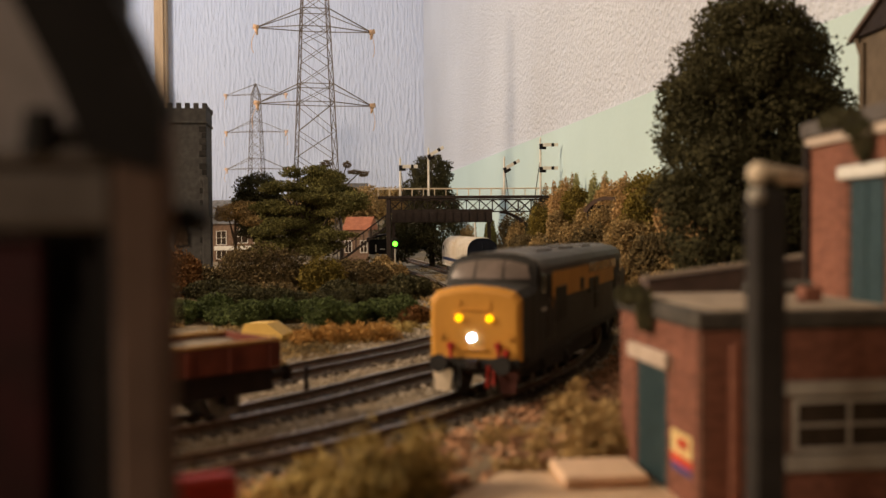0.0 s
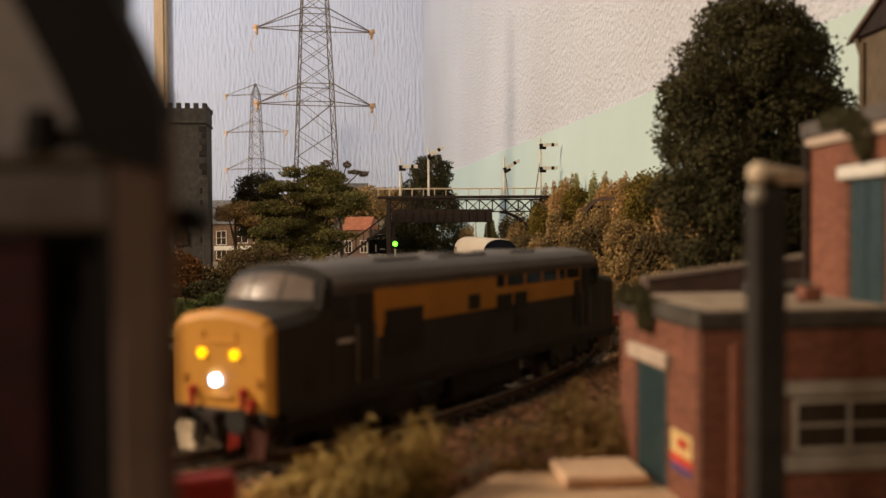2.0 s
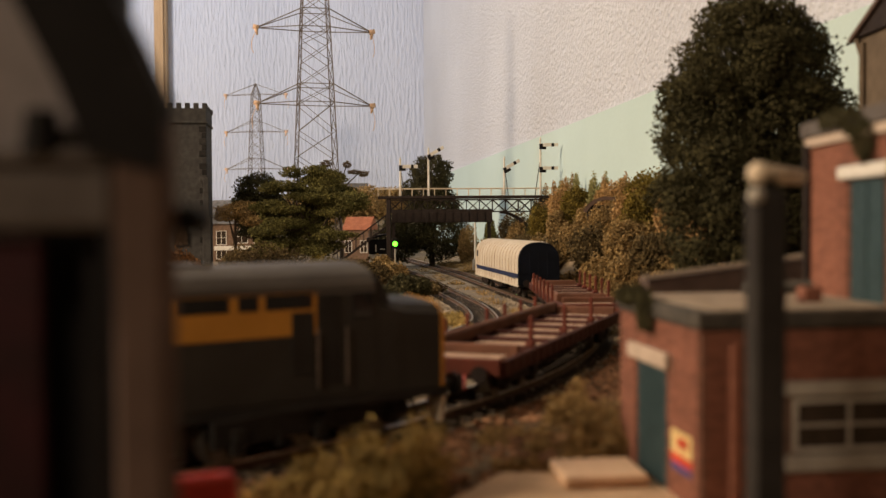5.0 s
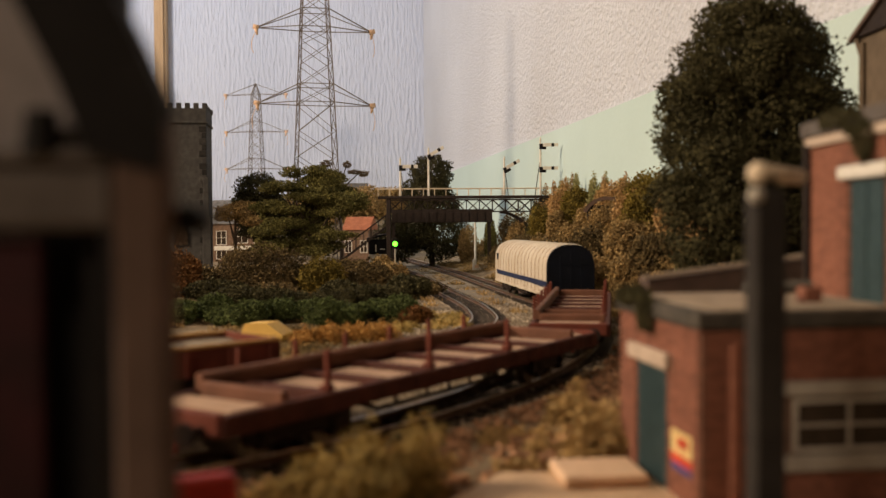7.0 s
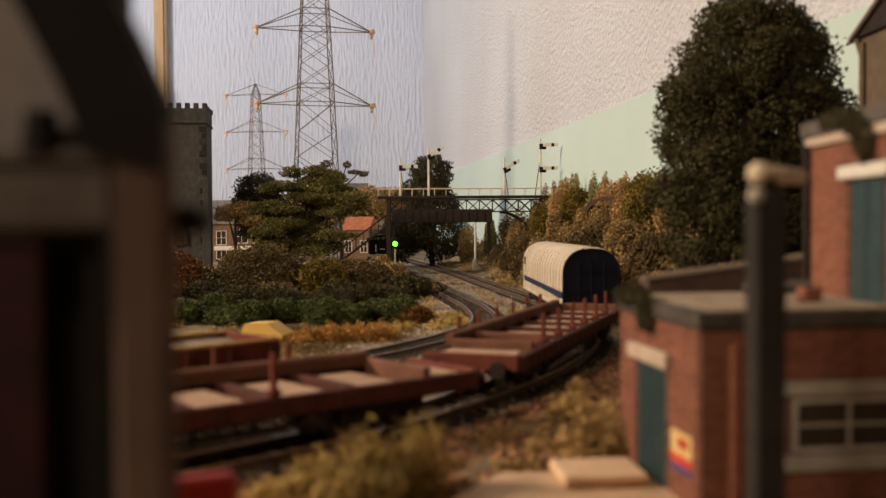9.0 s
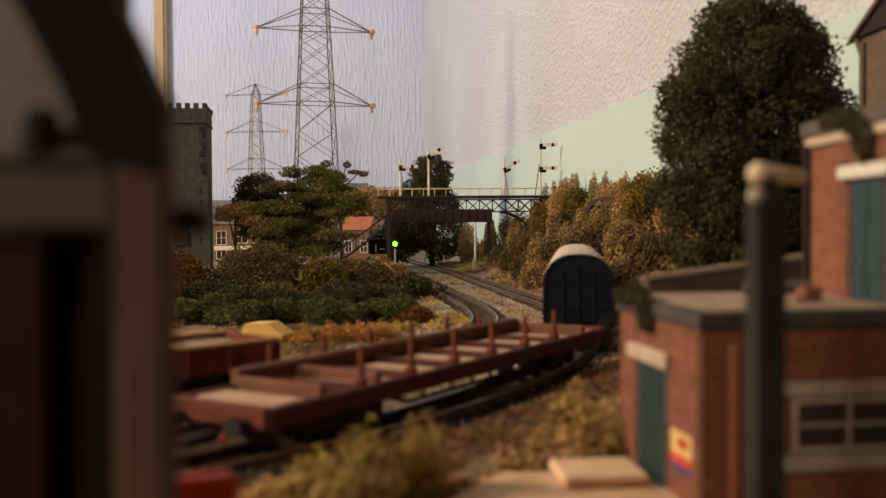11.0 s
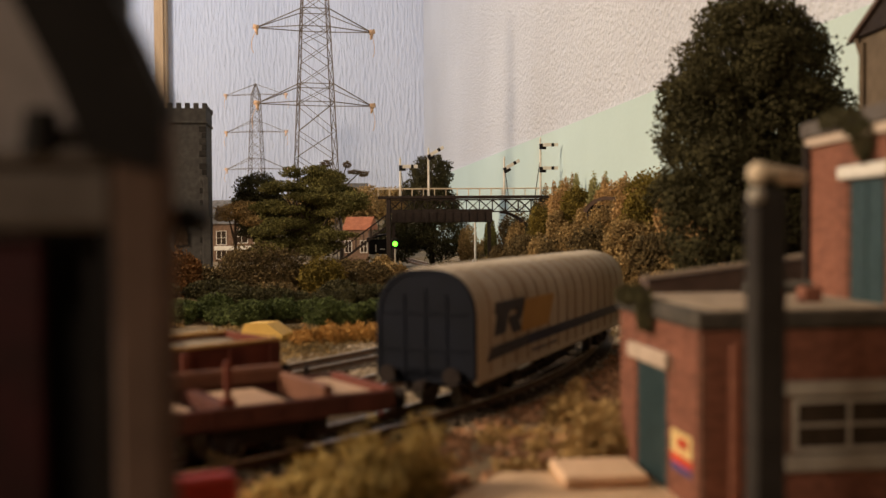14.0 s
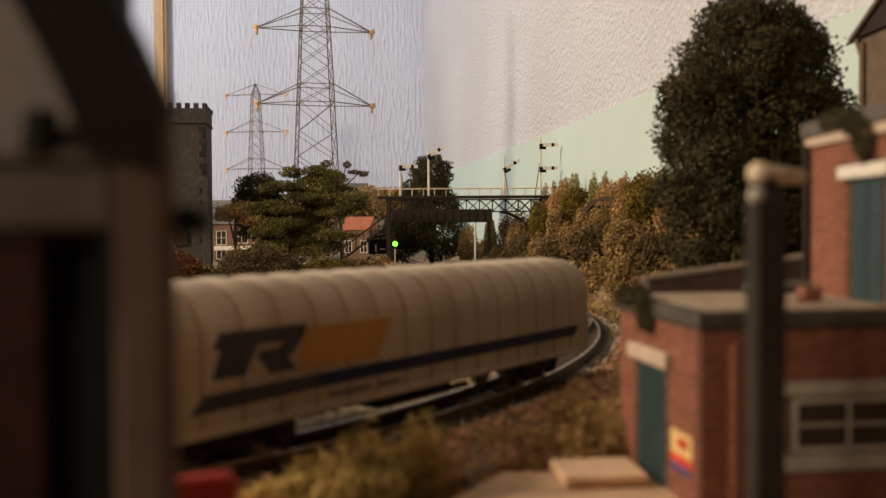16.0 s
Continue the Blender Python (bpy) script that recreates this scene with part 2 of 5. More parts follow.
def leaves(name, blobs, n, size, material, parent=None, seed=1, gap=0.35, flat=0.0, inner=0.55, shell=0.62):
    """A crown of many small leaf clumps scattered in and on uneven lobes (x, y, z, rx, ry, rz) in millimetres."""
    n, size = int(n * 2.4), size * 0.64
    rng = np.random.default_rng(seed)
    vol = np.array([b[3] * b[4] + b[4] * b[5] + b[3] * b[5] for b in blobs], float)
    pick = rng.choice(len(blobs), size=int(n * 1.6), p=vol / vol.sum())
    d = rng.normal(size=(len(pick), 3))
    d /= np.linalg.norm(d, axis=1)[:, None]
    bl = np.array(blobs, float)[pick]
    rad = shell + (1.12 - shell) * rng.random(len(pick)) ** 0.7
    cs = []
    for k in range(len(pick)):
        w = noise.noise(V(*(d[k] * 2.3)) + V(pick[k] * 3.1, seed * 1.7, 0))
        w2 = noise.noise(V(*(d[k] * 6.5)) + V(seed * 2.9, pick[k] * 1.3, 5))
        if w2 < -gap:
            continue
        cs.append(bl[k, :3] + d[k] * bl[k, 3:] * rad[k] * (1 + 0.28 * w + 0.22 * w2))
        if len(cs) >= n:
            break
    c = np.array(cs)
    m = len(c)
    a = rng.normal(size=(m, 3))
    a /= np.linalg.norm(a, axis=1)[:, None]
    b = np.cross(a, rng.normal(size=(m, 3)))
    b /= np.linalg.norm(b, axis=1)[:, None]
    s = (size * (0.55 + 0.9 * rng.random(m)))[:, None]
    q = np.cross(a, b)
    # each clump is a crumpled three-sided tuft
    p = np.stack([c + a * s, c - a * s * 0.5 + b * s * 0.9, c - a * s * 0.5 - b * s * 0.9, c + q * s * 0.8], 1).reshape(-1, 3) * MM
    base = np.arange(m)[:, None] * 4
    tri = np.concatenate([base + np.array([[0, 1, 3]]), base + np.array([[1, 2, 3]]), base + np.array([[2, 0, 3]])], 0)
    me = bpy.data.meshes.new(name)
    me.from_pydata(p.tolist(), [], tri.tolist())
    me.materials.append(M[material])
    ob = new(name, me)
    if parent:
        ob.parent = parent
    return ob


def tufts(name, spots, blades, height, material, seed=1, lean=0.5, width=0.35, parent=None):
    """Grass: spots are (x, y, z, radius)."""
    rng = np.random.default_rng(seed)
    ps, fs = [], []
    for (x, y, z, r) in spots:
        for _ in range(blades):
            a, q = rng.random() * 6.283, r * math.sqrt(rng.random())
            bx, by = x + q * math.cos(a), y + q * math.sin(a)
            h = height * (0.45 + 0.75 * rng.random()) * (1.1 - 0.5 * q / max(r, 0.01))
            w = rng.random() * 6.283
            lx, ly = lean * h * rng.normal() * 0.6 + 0.3 * lean * (bx - x), lean * h * rng.normal() * 0.6 + 0.3 * lean * (by - y)
            dx, dy = width * math.cos(w), width * math.sin(w)
            k = len(ps)
            ps += [(bx - dx, by - dy, z), (bx + dx, by + dy, z), (bx + lx * 0.4 + dx * 0.7, by + ly * 0.4 + dy * 0.7, z + h * 0.6), (bx + lx * 0.4 - dx * 0.7, by + ly * 0.4 - dy * 0.7, z + h * 0.6), (bx + lx, by + ly, z + h)]
            fs += [(k, k + 1, k + 2, k + 3), (k + 3, k + 2, k + 4)]
    me = bpy.data.meshes.new(name)
    me.from_pydata((np.array(ps) * MM).tolist(), [], fs)
    me.materials.append(M[material])
    ob = new(name, me)
    if parent:
        ob.parent = parent
    return ob


def fluff(name, clumps, n, length, material, seed=1, up=0.5):
    """Teased fibre scenery: clumps (x, y, z, radius, height) of many short curled strands."""
    rng = np.random.default_rng(seed)
    out = []
    for (x, y, z, r, h) in clumps:
        d = rng.normal(size=(n, 3))
        d /= np.linalg.norm(d, axis=1)[:, None]
        q = d * (rng.random(n) ** 0.45)[:, None] * np.array([r, r, h])
        q[:, 2] = abs(q[:, 2])
        q *= (1 + 0.3 * np.sin(d[:, :1] * 5 + x) * np.cos(d[:, 1:2] * 4 + y))
        out.append(q + np.array([x, y, z]))
    c = np.concatenate(out)
    m = len(c)
    a = rng.normal(size=(m, 3)) + np.array([0, 0, up])
    a /= np.linalg.norm(a, axis=1)[:, None]
    b = np.cross(a, rng.normal(size=(m, 3)))
    b /= np.linalg.norm(b, axis=1)[:, None]
    ln = (length * (0.5 + rng.random(m)))[:, None]
    w = 0.22
    bend = np.cross(a, b) * ln * 0.25
    p = np.stack([c - a * ln / 2 - b * w, c - a * ln / 2 + b * w, c + bend + b * w, c + bend - b * w, c + a * ln / 2], 1).reshape(-1, 3) * MM
    base = np.arange(m) * 5
    faces = [(k, k + 1, k + 2, k + 3) for k in base] + [(k + 3, k + 2, k + 4) for k in base]
    me = bpy.data.meshes.new(name)
    me.from_pydata(p.tolist(), [], faces)
    me.materials.append(M[material])
    return new(name, me)


# ---- the line of the train: heading of the track behind, by distance run ----
RUN = [-1100, -975, -850, -725, -600, -475, -350, -225, -100, 25, 150, 275, 400, 1400]
BEAR = [-9.3, -8.3, -7.3, -6.7, -7.6, -7.6, -1.4, 9.8, 21.1, 33.8, 54.0, 74.4, 92.0, 92.0]
START = (3.5, 338.0)
STEP = 4.0
_s = np.arange(-1700.0, 1400.0, STEP)
_h = np.radians(np.interp(_s, RUN, BEAR))
_x = np.concatenate([[0], np.cumsum(-STEP * np.sin((_h[1:] + _h[:-1]) / 2))])
_y = np.concatenate([[0], np.cumsum(-STEP * np.cos((_h[1:] + _h[:-1]) / 2))])
_i = int(np.argmin(abs(_s)))
_x, _y = _x - _x[_i] + START[0], _y - _y[_i] + START[1]


def line(s, off=0.0):
    """A point of the line, off millimetres to the outer (far) side, and its bearing in radians."""
    x, y, h = np.interp(s, _s, _x), np.interp(s, _s, _y), np.interp(s, _s, _h)
    return x - off * math.cos(h), y + off * math.sin(h), h


SPEED = 56.0


# ---- the room ----
def wall(name, p0, p1, z0, z1, thick, material):
    """An upright wall from p0 to p1; its thickness lies to the right of that way."""
    (x0, y0), (x1, y1) = p0, p1
    d = Vector((x1 - x0, y1 - y0, 0)).normalized()
    nrm = V(d.y, -d.x, 0) * thick
    bm = B()
    a = [V(x0, y0, z0), V(x1, y1, z0), V(x1, y1, z0) + nrm, V(x0, y0, z0) + nrm]
    lo = [bm.verts.new(p) for p in a]
    hi = [bm.verts.new(p + V(0, 0, z1 - z0)) for p in a]
    for i in range(4):
        bm.faces.new((lo[i], lo[(i + 1) % 4], hi[(i + 1) % 4], hi[i]))
    bm.faces.new(lo[::-1])
    bm.faces.new(hi)
    bmesh.ops.recalc_face_normals(bm, faces=bm.faces)
    return tagged(link(bm, name, material), kind="structure")


CORNER = (-52.0, 2750.0)
EAST = (0.1341, -1.0)          # the long wall runs back past the camera, slightly askew
def east(y):
    return CORNER[0] + (CORNER[1] - y) * 0.1341


tagged(wall("wall_north", CORNER, (-2600, 2750), -900, 1500, 80, "wall_blue"), "pale blue embossed wallpaper on the far wall")
tagged(wall("wall_east", (east(470), 470), CORNER, -900, 1500, 80, "wall_cream"), "off-white wall with rough stippled plaster")
# the next three walls are out of view, dark only to limit bounce
tagged(wall("wall_east_near", (east(-1500), -1500), (east(470), 470), -900, 1500, 80, "room_dark"), "unseen stretch of the long wall, darkened to cut bounce light")
tagged(wall("wall_south", (-2600, -1500), (east(-1500), -1500), -900, 1500, 80, "room_dark"), "unseen wall behind, darkened to cut bounce light")
tagged(wall("wall_west", (-2600, 2750), (-2600, -1500), -900, 1500, 80, "room_dark"), "unseen side wall, darkened to cut bounce light")
# painted green scenic board along the foot of the long wall
tagged(wall("backdrop", (east(470) - 4, 470), (CORNER[0] - 4, 2746), -20, 184, 3.4, "wall_green"), "low pale green painted backdrop board along the wall")
# ceiling out of view, its colour greyed to weaken the bounce
bm = B(); box(bm, -2700, 700, -1600, 2850, 1500, 1560)
tagged(link(bm, "ceiling", "ceiling"), "plain unseen ceiling, greyed to bounce less light", kind="structure")
bm = B(); box(bm, -2700, 700, -1600, 2850, -960, -900)
tagged(link(bm, "floor", "room_dark"), "dark carpeted room floor", kind="structure")
bm = B(); box(bm, -812, -778, 2725, 2749, -20, 1480, 2); box(bm, -790, -784, 2719, 2726, -20, 1480, 1)
tagged(link(bm, "trim", "timber_trim"), "upright varnished timber door frame edge", kind="structure")


# ---- the ground ----
def dist_line(x, y, off=0.0):
    s = _s[::6]
    px, py, h = _x[::6] - off * np.cos(_h[::6]), _y[::6] + off * np.sin(_h[::6]), None
    return float(np.min(np.hypot(px - x, py - y)))


def smooth(a, b, v):
    t = min(1.0, max(0.0, (v - a) / (b - a)))
    return t * t * (3 - 2 * t)


def level(x, y):
    """Height of the ground."""
    z = -3.6
    w = east(y)
    if y > 420:                      # bank up to the long wall
        x0 = float(np.interp(y, _y[::-1], _x[::-1])) + 24
        z += 66 * smooth(0, 1, (x - x0) / max(30.0, w - 20 - x0)) * smooth(420, 700, y) * (1 - 0.75 * smooth(1150, 1500, y))
    if y > 1900:                     # far fields rise to the wall
        z += 140 * smooth(1950, 2700, y) * smooth(60, -190, x)
    return z


bm = B()
xs = np.concatenate([np.arange(-1400, -420, 40.0), np.arange(-420, 260, 8.0), np.arange(260, 640, 40.0)])
ys = np.concatenate([np.arange(-300, 60, 40.0), np.arange(60, 760, 8.0), np.arange(760, 2760, 30.0)])
grid = []
for y in ys:
    row = []
    for x in xs:
        xx = min(x, east(y) - 1.0)
        z = level(xx, y)
        near = min(dist_line(xx, y), dist_line(xx, y, 50), dist_line(xx, y, 100)) if 60 < y < 1700 and -420 < xx < 260 else 99
        z += (0.9 * noise.noise(V(xx * 0.045, y * 0.045, 0)) + 0.5 * noise.noise(V(xx * 0.15, y * 0.15, 3))) * (0.3 if near < 26 else 1.6)
        row.append(bm.verts.new((xx, y, z)))
    grid.append(row)
for a, b in zip(grid, grid[1:]):
    for i in range(len(a) - 1):
        bm.faces.new((a[i], a[i + 1], b[i + 1], b[i]))
tagged(link(bm, "ground", "ground", smooth=True), "earthy scenic ground of a model railway", kind="structure")


rim = [(-1400, -300), (east(-300) - 3, -300), (east(2740) - 3, 2740), (-1400, 2740)]
bm = loft(B(), [[(x, y, z) for x, y in rim] for z in (-80, -9)])
tagged(link(bm, "baseboard", "timber_trim"), "plain timber baseboard under the scenery", kind="structure")


# ---- tracks ----
def lane(off):
    """Offset to the outer side as a function of the distance run."""
    if off == 0:
        return lambda s: 0.0
    if off == 50:
        return lambda s: 50 * smooth(-330, -20, s)
    return lambda s: 62 + 40 * smooth(-330, 0, s)


LANES = {"main": (lane(0), -1650, 1100), "siding": (lane(50), -320, 1100), "loop": (lane(100), -1650, 1100)}
GAUGE = 16.5


def rail_mesh(f, s0, s1, side):
    rings_a, rings_b = [], []
    for s in np.arange(s0, s1 + 1, 12.0):
        x, y, h = line(s, f(s) + side * GAUGE / 2)
        nx, ny = -math.cos(h), math.sin(h)
        rings_a.append([(x + nx * w, y + ny * w, z) for w, z in ((-1.1, -2.6), (-0.45, -1.8), (-0.45, -0.35), (0.45, -0.35), (0.45, -1.8), (1.1, -2.6))])
        rings_b.append([(x + nx * w, y + ny * w, z) for w, z in ((-0.5, -0.35), (-0.42, 0.0), (0.42, 0.0), (0.5, -0.35))])
    return loft(B(), rings_a), loft(B(), rings_b)


for key, (f, s0, s1) in LANES.items():
    tr = thing("railway_track", 0, 0, 0, label="weathered model track with dark sleepers and shiny railheads", category="track", group="tracks of the layout")
    for side in (-1, 1):
        a, b = rail_mesh(f, s0, s1, side)
        rail = part("rail", a, "rail_side", tr)
        part("railhead", b, "rail_top", rail, "worn shiny railhead")
    me = B(); box(me, -16, 16, -1.7, 1.7, -3.5, -2.5, 0.2)
    sl = part("sleeper", me, "sleeper", tr)
    s, count, rest = s0, 0, B()
    first = True
    while s < s1:
        x, y, h = line(s, f(s))
        m = pose(x * MM, y * MM, 0, 0, 0, -math.degrees(h) + random.uniform(-1.2, 1.2))
        if -420 < s < 330:
            if first:
                ob, first = sl, False
            else:
                ob = new("sleeper", sl.data)
                ob.parent = tr
            ob.matrix_basis = m
        else:
            t = B(); box(t, -16, 16, -1.7, 1.7, -3.5, -2.5)
            merge(rest, t, pose(x, y, 0, 0, 0, -math.degrees(h)))
        s += 8.2
    tagged(part("sleepers_beyond", rest, "sleeper", tr), kind="stuff")

# loose stones: ballast under the tracks, dark bark on the near bank
def stones(name, spots, size, material, seed, label):
    rng = np.random.default_rng(seed)
    base = np.array([(1, 0, -.4), (-.5, .87, -.4), (-.5, -.87, -.4), (.3, .3, .6), (-.4, -.1, .5)])
    tri = np.array([(0, 1, 3), (1, 4, 3), (1, 2, 4), (2, 0, 3), (2, 3, 4)])
    ps, fs = [], []
    for k, (x, y, z) in enumerate(spots):
        a = rng.random() * 6.28
        r = size * (0.5 + rng.random())
        c, s_ = math.cos(a), math.sin(a)
        q = base * (1 + 0.35 * rng.normal(size=base.shape)) * r
        ps.append(np.stack([q[:, 0] * c - q[:, 1] * s_ + x, q[:, 0] * s_ + q[:, 1] * c + y, q[:, 2] * 0.8 + z], 1))
        fs.append(tri + 5 * k)
    me = bpy.data.meshes.new(name)
    me.from_pydata((np.concatenate(ps) * MM).tolist(), [], np.concatenate(fs).tolist())
    me.materials.append(M[material])
    return tagged(new(name, me), label, "stones", kind="stuff")


rng = np.random.default_rng(5)
spots = []
for k in range(26000):
    s = rng.uniform(-560, 420) if k % 5 else rng.uniform(-1300, -500)
    o = rng.uniform(-24, 130)
    x, y, h = line(s, o)
    spots.append((x, y, -3.3 + rng.uniform(-0.3, 0.35)))
stones("ballast", spots, 0.85, "ballast", 6, "fine grey-brown ballast stones between the tracks")
spots = []
while len(spots) < 14000:
    x, y = rng.uniform(-130, 130), rng.uniform(110, 560)
    d = dist_line(x, y)
    px, py, h = line(0)
    if d < 21 or d > 150:
        continue
    # only on the near side of the line
    k = int(np.argmin((_x - x) ** 2 + (_y - y) ** 2))
    if (x - _x[k]) * math.cos(_h[k]) - (y - _y[k]) * math.sin(_h[k]) < 0:
        continue
    spots.append((x, y, -3.2 + 1.2 * noise.noise(V(x * 0.05, y * 0.05, 2)) + rng.uniform(-0.2, 1.0)))
stones("bark_chips", spots, 1.15, "bark_soil", 8, "loose reddish-brown bark chips on the near bank")


# ---- rolling stock: front at y = 0, tail towards -y, rail tops at z = 0 ----
def axle_mesh(r):
    bm = B()
    for sx in (-1, 1):
        cyl(bm, (sx * 6.6, 0, 0), (sx * 9.4, 0, 0), r, n=20)
        cyl(bm, (sx * 6.0, 0, 0), (sx * 6.7, 0, 0), r + 0.8, n=20)
        for k in range(4):          # lightening holes as raised bosses so that the turning shows
            a = k * math.pi / 2
            cyl(bm, (sx * 9.4, math.cos(a) * r * 0.55, math.sin(a) * r * 0.55), (sx * 9.7, math.cos(a) * r * 0.55, math.sin(a) * r * 0.55), r * 0.16, n=6)
    cyl(bm, (-9, 0, 0), (9, 0, 0), 1.0, n=8)
    return bm


BOGIES = []   # (bogie, distance behind the front, wheels)


def bogie(parent, back, wheelbase, axles, r, material, half=12.6, label=""):
    bm = B()
    ln = wheelbase / 2 + r
    for sx in (-1, 1):
        box(bm, sx * half - 1.1, sx * half + 1.1, -ln, ln, r * 0.75, r * 1.75, 0.4)
        for k in range(axles):
            y = -wheelbase / 2 + wheelbase * k / (axles - 1)
            box(bm, sx * half - 1.8, sx * half + 1.8, y - 2.1, y + 2.1, r * 0.45, r * 1.4, 0.5)
            cyl(bm, (sx * (half + 1.8), y, r), (sx * (half + 2.4), y, r), 1.3, n=10)
        for k in range(axles - 1):
            y = -wheelbase / 2 + wheelbase * (k + 0.5) / (axles - 1)
            for j in range(4):
                cyl(bm, (sx * half, y, r * 0.5 + j * 1.1), (sx * half, y, r * 0.5 + j * 1.1 + 0.8), 1.5, n=8)
    box(bm, -half, half, -3, 3, r * 1.0, r * 1.7, 0.3)
    b = part("bogie", bm, material, parent, label)
    b.location = (0, -back * MM, 0)
    ws = []
    for k in range(axles):
        y = -wheelbase / 2 + wheelbase * k / (axles - 1)
        w = part("wheelset", axle_mesh(r), "steel", b, "dull steel wheels on an axle")
        w.location = (0, y * MM, r * MM)
        ws.append((w, y, r))
    BOGIES.append((b, back, ws))
    return b


S37 = 13.12     # millimetres of the model for one metre of the prototype


def section(w, zs, zc, zr, n=9):
    """Body outline from sill to roof, half-width w."""
    pts = [(-w + 0.4, zs), (-w, zs + 1.2), (-w, zc - 1)]
    for k in range(n):
        a = math.pi * (k + 0.5) / n
        e = 0.82
        cx, sz = math.cos(a), math.sin(a)
        pts.append((-math.copysign(abs(cx) ** e, cx) * w, zc + sz ** e * (zr - zc)))
    pts += [(w, zc - 1), (w, zs + 1.2), (w - 0.4, zs)]
    return pts


def locomotive():
    t = thing("diesel_locomotive", 0, 0, 0, label="grey and yellow model diesel locomotive with lit yellow nose", category="locomotive")
    W, ZS, ZC, ZR, LN = 17.7, 14.2, 44.2, 51.2, 240.5
    y0, y1 = -24, -(LN - 24)
    # main body between the cab fronts
    rings = [[(x, y, z) for x, z in section(W, ZS, ZC, ZR)] for y in (-25, -60, -120, -180, -(LN - 25))]
    part("body", loft(B(), rings), "loco_grey", t, smooth=False)
    # roof skin, slightly proud
    prof = [(x, z) for x, z in section(W + 0.25, ZS, ZC, ZR + 0.25) if z > ZC - 1.5]
    inner = [(x * 0.96, z - 1.0) for x, z in prof[::-1]]
    part("roof", prism(B(), prof + inner, -25.5, -(LN - 25.5)), "loco_roof", t, "dark grey roof, paled for the light on top")
    for y, ln, h in ((-70, 26, 0.5), (-112, 34, 0.45), (-160, 22, 0.5)):
        bm = B(); box(bm, -9, 9, y - ln / 2, y + ln / 2, ZR - 0.6, ZR + h, 0.4)
        part("roof_panel", bm, "loco_roof", t)
    bm = B(); cyl(bm, (0, -112, ZR + 0.5), (0, -112, ZR + 0.8), 7, n=20)
    part("roof_fan", bm, "loco_dark", t)
    for end, sg in ((0, 1), (1, -1)):
        def Y(d):
            return -d if end == 0 else -(LN - d)
        # nose
        NW = 16.6
        def nose(w, top, sh):
            return [(-w, ZS), (-w, sh), (-w * 0.86, sh + (top - sh) * 0.55), (-w * 0.5, top - 0.7), (0, top), (w * 0.5, top - 0.7), (w * 0.86, sh + (top - sh) * 0.55), (w, sh), (w, ZS)]
        rings = [[(x, Y(d), z) for x, z in nose(w, top, sh)] for d, w, top, sh in ((2.0, NW, 40.2, 35.6), (14, NW + .4, 41.0, 36.6), (18, W - .3, 41.6, 37.6), (27, W - .1, 42.5, 40))]
        part("nose", loft(B(), rings), "loco_grey", t)
        rings = [[(x, Y(d), z) for x, z in nose(w, top, sh)] for d, w, top, sh in ((0, NW - 1.6, 38.2, 33.6), (0.5, NW - .7, 39.4, 34.8), (1.4, NW, 40.2, 35.5), (2.6, NW + .25, 40.5, 35.8))]
        face = part("nose_front", loft(B(), rings), "loco_yellow", t, "warning-yellow nose front")
        # details on the nose
        bm = B()
        for sx in (-1, 1):
            box(bm, sx * 5.6 - .5, sx * 5.6 + .5, min(Y(-.35), Y(.3)), max(Y(-.35), Y(.3)), 32.8, 35.2, .2)
        box(bm, -6, 6, min(Y(-.5), Y(.3)), max(Y(-.5), Y(.3)), 31.6, 32.4, .2)
        part("nose_door_rails", bm, "loco_yellow", face)
        for sx in (-1, 1):
            bm = B(); cyl(bm, (sx * 5.6, Y(-.9), 29.0), (sx * 5.6, Y(.4), 29.0), 1.2, n=16)
            part("marker_lamp", bm, "glow_yellow" if end == 0 else "red_paint", face, "lit yellow marker lamp" if end == 0 else "unlit red tail lamp")
            bm = B(); cyl(bm, (sx * 12.6, Y(-.7), 22.5), (sx * 12.6, Y(.4), 22.5), 1.2, n=12)
            part("nose_bracket", bm, "loco_yellow", face)
        bm = B(); cyl(bm, (0.9 * sg, Y(-1.0), 22.2), (0.9 * sg, Y(.4), 22.2), 1.35, n=18)
        part("headlamp", bm, "glow_white" if end == 0 else "glass_dark", face, "bright white lit headlamp" if end == 0 else "")
        for x, z in ((-8.6, 19.6), (-11.4, 17.2), (8.8, 19.2)):
            bm = B(); cyl(bm, (x, Y(-1.3), z), (x, Y(.6), z), 1.25, n=10); cyl(bm, (x, Y(-1.2), z), (x - .6, Y(-1.4), z - 4.2), .7, n=6)
            part("jumper_socket", bm, "red_paint", face, "red jumper cable socket")
        bm = B(); box(bm, -4.5, 4.5, min(Y(-.7), Y(.4)), max(Y(-.7), Y(.4)), 17.5, 18.6, .2)
        part("nose_bar", bm, "loco_yellow", face)
        # buffer beam and skirt
        bm = B(); box(bm, -16.2, 16.2, min(Y(-.6), Y(5)), max(Y(-.6), Y(5)), 11.0, 15.0, .5)
        part("buffer_beam", bm, "loco_dark", t)
        for sx in (-1, 1):
            bm = B(); cyl(bm, (sx * 11.4, Y(0), 13.6), (sx * 11.4, Y(-5.5), 13.6), 1.5, n=12); cyl(bm, (sx * 11.4, Y(-5.4), 13.6), (sx * 11.4, Y(-6.6), 13.6), 3.2, n=18)
            part("buffer", bm, "loco_dark", t)
            bm = B(); loft(bm, [[(sx * 8, Y(d), 11), (sx * 16, Y(d), 11), (sx * 14.5, Y(d), 3), (sx * 9.5, Y(d), 3)] for d in (0.2, 1.4)])
